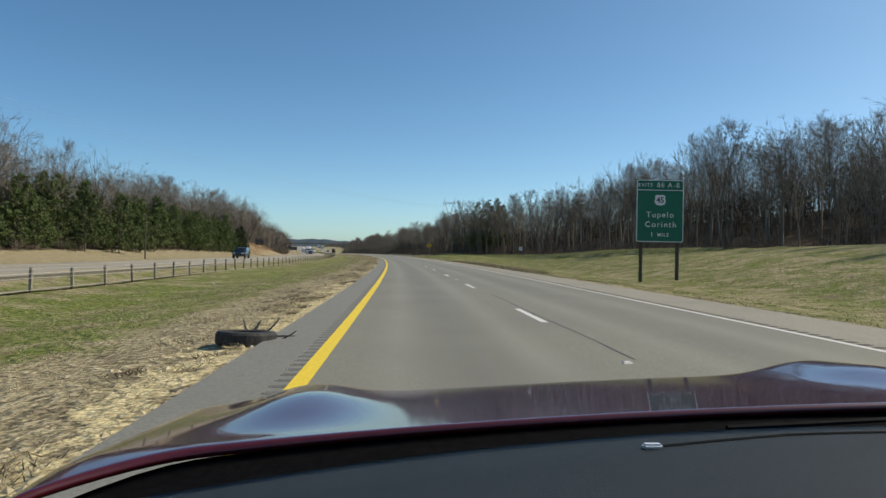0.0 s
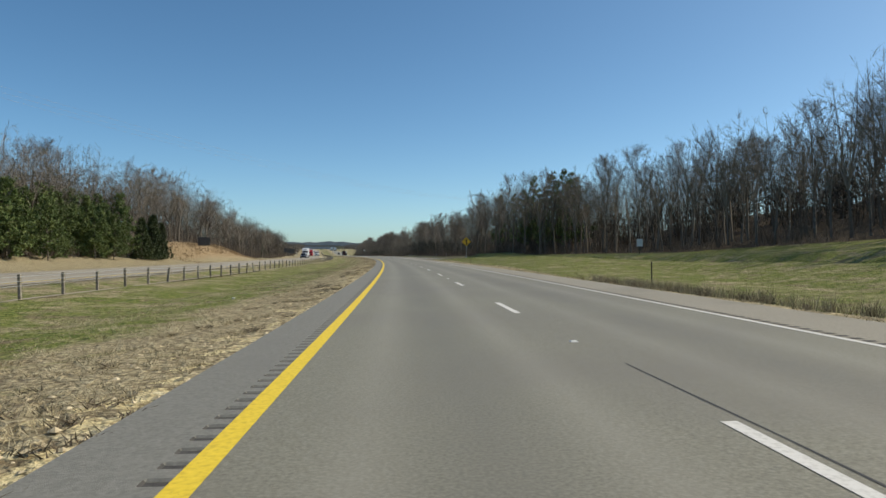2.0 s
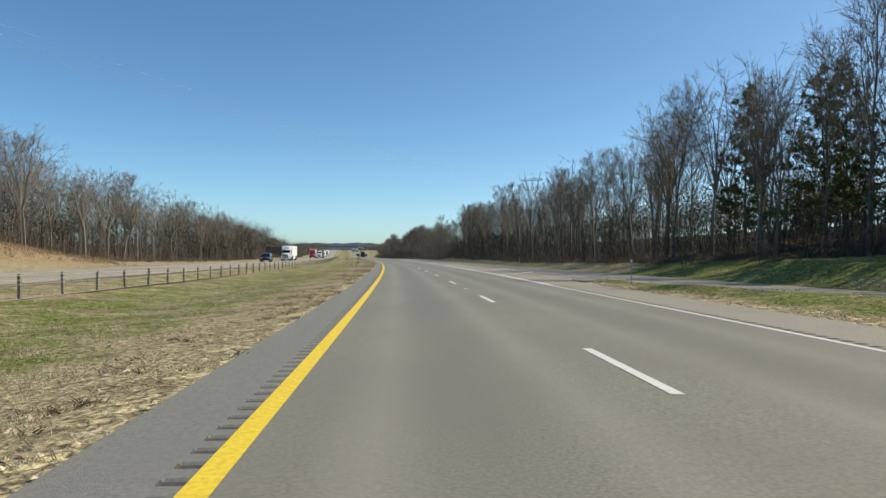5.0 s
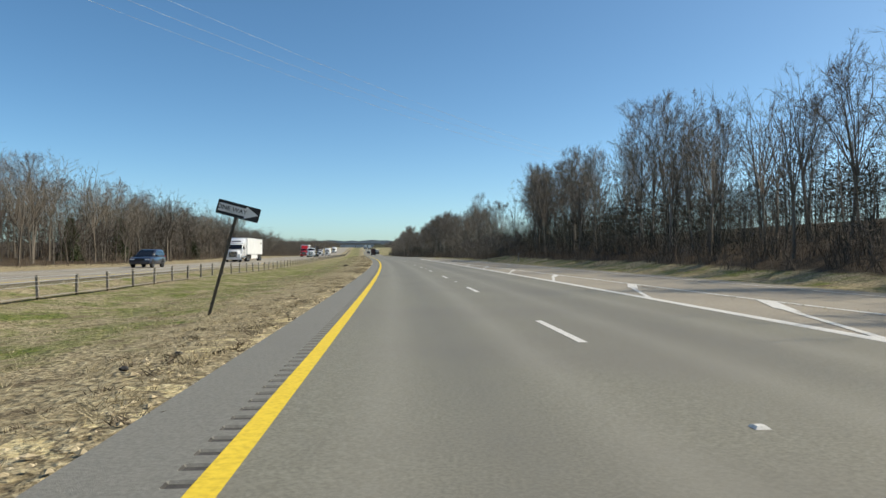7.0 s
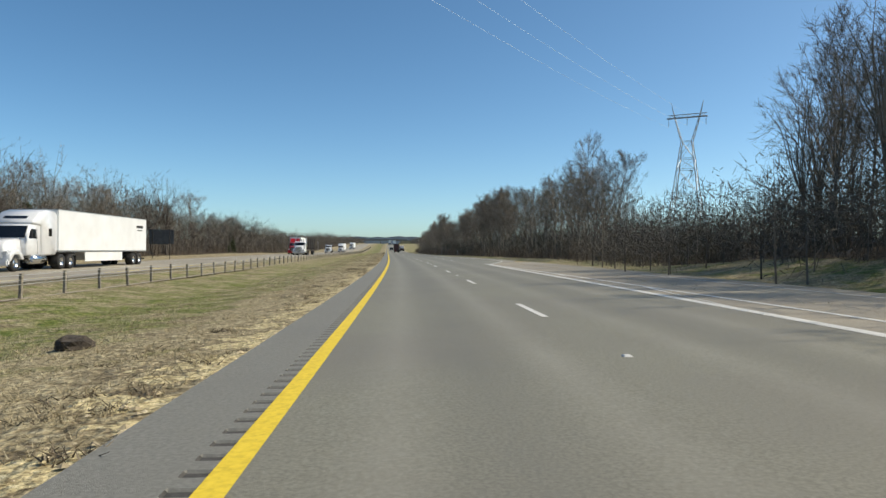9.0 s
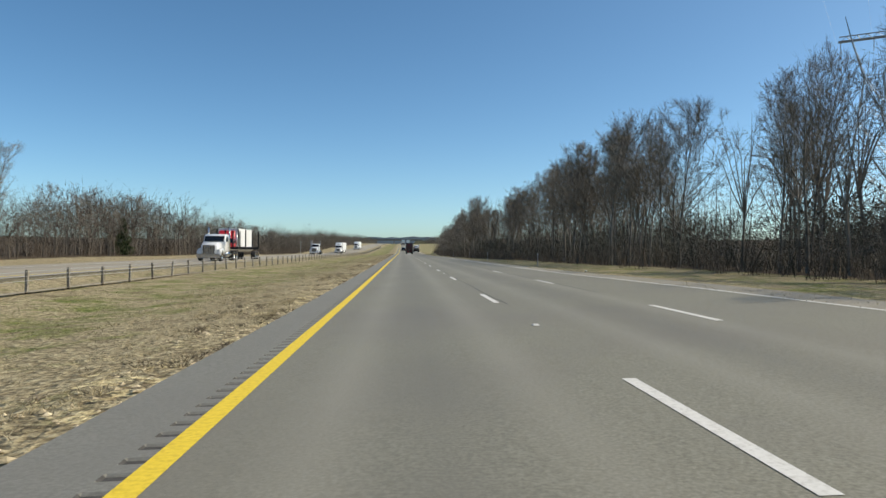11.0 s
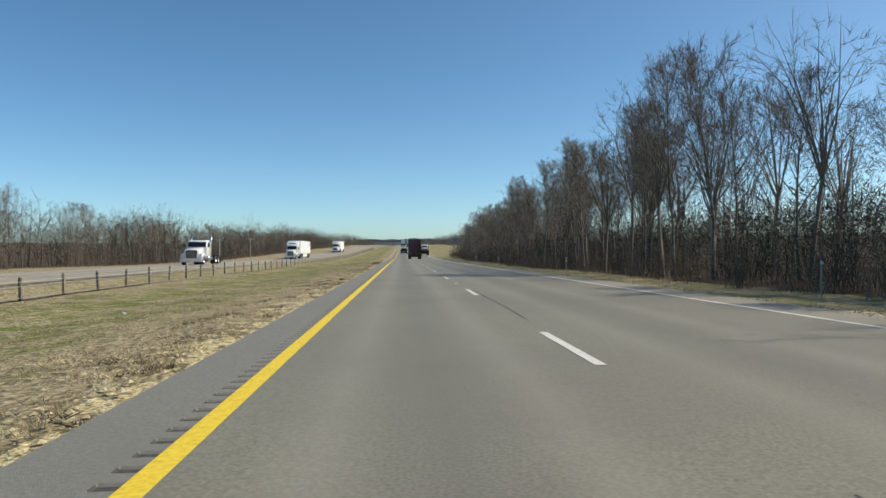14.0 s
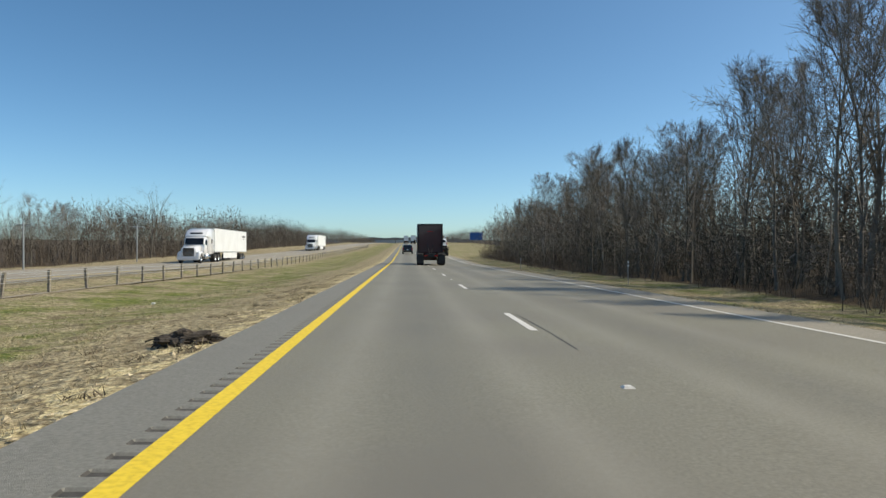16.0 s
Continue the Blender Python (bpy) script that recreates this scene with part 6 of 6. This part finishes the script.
for s, lat in ((955, .3), (930, 4.0)):
    e = thing("semi_truck", at(s, lat, float(bank(s, lat) + rise(s)), 0), "white semi trailer far ahead on the lanes", "truck")
    tractor(e, WHITE_PAINT)
    trailer(e, -2.45, 16.0, badge=False)

# ---- the car that carries the view, standing where the drive begins ----
CAR_RED = material("maroon_pearl_paint", [(.060, .006, .009), (.078, .008, .012)], 60, rough=.35, coat=1.0, spec=.3, big=(2, (.068, .007, .010), .5, .8))
DASH_GREY = material("grainy_dash_vinyl", [(.05, .064, .075), (.064, .08, .092)], 220, rough=.55, bump=.0012, bump_scale=700, big=(3, (.04, .047, .055), .5, .8))
TRIM_BLACK = material("black_cowl_plastic", [(.006, .006, .007), (.012, .012, .013)], 60, rough=.85, spec=.08, bump=.001, bump_scale=300)
own = thing("car", at(0, -.34, float(bank(0, -.34))), "maroon car with a dark grey dashboard on the passing lane", "car")


def sheet(name, xs, vs, zf, mat, parent, label="", thick=.012, depth=None):
    """A smooth curved panel over a grid of x and y, with thickness."""
    bm = bmesh.new()
    top = [[bm.verts.new((x, depth(x, v), zf(x, depth(x, v)))) for x in xs] for v in vs]
    bot = [[bm.verts.new((x, depth(x, v), zf(x, depth(x, v)) - thick)) for x in xs] for v in vs]
    for i in range(len(vs) - 1):
        for j in range(len(xs) - 1):
            bm.faces.new((top[i][j], top[i][j + 1], top[i + 1][j + 1], top[i + 1][j]))
            bm.faces.new((bot[i][j], bot[i + 1][j], bot[i + 1][j + 1], bot[i][j + 1]))
    n, m = len(vs) - 1, len(xs) - 1
    for i in range(n):
        bm.faces.new((top[i][0], top[i + 1][0], bot[i + 1][0], bot[i][0]))
        bm.faces.new((top[i][m], bot[i][m], bot[i + 1][m], top[i + 1][m]))
    for j in range(m):
        bm.faces.new((top[0][j], bot[0][j], bot[0][j + 1], top[0][j + 1]))
        bm.faces.new((top[n][j], top[n][j + 1], bot[n][j + 1], bot[n][j]))
    bmesh.ops.recalc_face_normals(bm, faces=bm.faces[:])
    return part(name, bm, mat, parent, label, True)


def ease(x, a, b):
    t = min(1, max(0, (x - a) / (b - a)))
    return t * t * (3 - 2 * t)


HALF = .99
LEAN = .055  # the body leans a little on its springs


def screen_foot(x):
    """How far forward the screen's foot bows across the car."""
    return 1.13 - .04 * (x / .7) ** 2 - 2.5 * max(0, abs(x) - .72) ** 2


def hood_z(x, y):
    """The bonnet: nearly level behind, dropping to the nose, with a soft ridge along each wing."""
    a = abs(x)
    z = .992 + LEAN * x - .02 * x * x - .105 * max(0, y - 1.1) - .35 * max(0, y - 1.75) ** 1.3
    z += .034 * math.exp(-((a - .65) / .13) ** 2) * ease(y, 1.15, 1.55)
    return z - .15 * max(0, a - .75) ** 2 - 5 * max(0, a - .92) ** 2


sheet("bonnet", [HALF * k / 36 for k in range(-36, 37)], [k / 36 for k in range(37)], hood_z, CAR_RED, own, "glossy maroon bonnet",
      depth=lambda x, v: screen_foot(x) - .015 + v * (2.34 - screen_foot(x)))
for sx in (-1, 1):
    wing = bmesh.new()
    prism(wing, [(.4, .3), (.4, .72), (2.3, .52), (2.36, .3), (1.98, .3), (1.9, .52), (1.66, .66), (1.4, .66), (1.16, .52), (1.08, .3)], .06, pose(sx * (HALF - .02), 0, 0) @ SIDE, .015)
    part("wing", wing, CAR_RED, own)
    wheel(own, sx * (HALF - .14), 1.53, .33, .22)
    wheel(own, sx * (HALF - .14), -1.25, .33, .22)
    part("headlight", box(bmesh.new(), (.34, .2, .14), pose(sx * .66, 2.22, .60), .04), LENS, own, "clear headlight")
    door = prism(bmesh.new(), [(-1.9, .28), (-1.95, .78), (.42, .88), (.42, .28)], .05, pose(sx * (HALF - .02), 0, 0) @ SIDE, .015)
    part("door", door, CAR_RED, own)
part("bumper", prism(bmesh.new(), [(2.2, .22), (2.2, .6), (2.36, .56), (2.42, .4), (2.38, .22)], 1.72, SIDE, .03), CAR_RED, own)
part("floor_pan", box(bmesh.new(), (1.7, 4.2, .06), pose(0, .1, .26), .01), DARK, own)
part("tail_panel", box(bmesh.new(), (1.7, .08, .6), pose(0, -2.0, .58), .03), CAR_RED, own)


def cowl_z(x, y):
    return .958 + LEAN * x - .02 * x * x + .018 * ease(y, .95, 1.15) - .15 * max(0, abs(x) - .75) ** 2 - 5 * max(0, abs(x) - .92) ** 2


def bow(x):
    """The forward edge of the dashboard."""
    return .95 - .08 * x ** 2


def band(name, half, back, front, zf, mat, label, NX=48, NY=16):
    """A curved panel between two bowed edges."""
    bm = bmesh.new()
    rows = []
    for j in range(NY + 1):
        row = []
        for k in range(NX + 1):
            x = half * (2 * k / NX - 1)
            y = back(x) + (front(x) - back(x)) * j / NY
            row.append(bm.verts.new((x, y, zf(x, y))))
        rows.append(row)
    for r0, r1 in zip(rows, rows[1:]):
        for k in range(NX):
            bm.faces.new((r0[k], r0[k + 1], r1[k + 1], r1[k]))
    bmesh.ops.solidify(bm, geom=bm.faces[:], thickness=.012)
    return part(name, bm, mat, own, label, True)


def dash_z(x, y):
    return 1.012 + LEAN * x - .06 * x * x - .008 * ease(y, bow(x) - .12, bow(x)) - .28 * ease(-y, -.42, -.25)


band("cowl", HALF, lambda x: .45, lambda x: screen_foot(x) + .01, cowl_z, TRIM_BLACK, "black plastic cowl below the screen")
dash_ob = band("dashboard", .84, lambda x: .25, bow, dash_z, DASH_GREY, "dark grey grained dashboard top", 48, 24)
bm = bmesh.new()
for k in range(8):
    x0, x1 = -.10 + .1 * k, .1 * k
    y0, y1 = .865 + .016 * k, .881 + .016 * k
    y0, y1 = min(y0, bow(x0) - .05), min(y1, bow(x1) - .05)
    tube(bm, (x0, y0, dash_z(x0, y0)), (x1, y1, dash_z(x1, y1)), .003, sides=6)
part("seam", bm, TRIM_BLACK, dash_ob, "raised seam in the vinyl")
part("sensor", box(bmesh.new(), (.026, .012, .008), pose(-.10, .862, dash_z(-.10, .862) + .003), .003), LENS, dash_ob, "small pale light sensor")
roof = prism(bmesh.new(), [(-.1, 1.40), (-.2, 1.45), (-1.2, 1.44), (-1.5, 1.38), (-1.2, 1.40), (-.2, 1.41)], 1.24, SIDE)
part("roof", roof, CAR_RED, own, "maroon roof panel")
for sx in (-1, 1):
    part("pillar", tube(bmesh.new(), (sx * .86, .62, .95), (sx * .62, -.12, 1.42), .035, .03, 8), TRIM_BLACK, own)
    part("pillar", tube(bmesh.new(), (sx * .84, -1.9, .9), (sx * .62, -1.45, 1.40), .05, .04, 8), CAR_RED, own)
part("boot_lid", box(bmesh.new(), (1.66, .5, .05), pose(0, -1.8, .86), .02), CAR_RED, own)
for x0, x1, y in ((.1, .7, 1.07),):
    bm = bmesh.new()
    tube(bm, (x0, y, cowl_z(x0, y) + .002), (x1, y + .02, cowl_z(x1, y) + .004), .006, sides=6)
    part("wiper", bm, TRIM_BLACK, own, "black wiper blade")
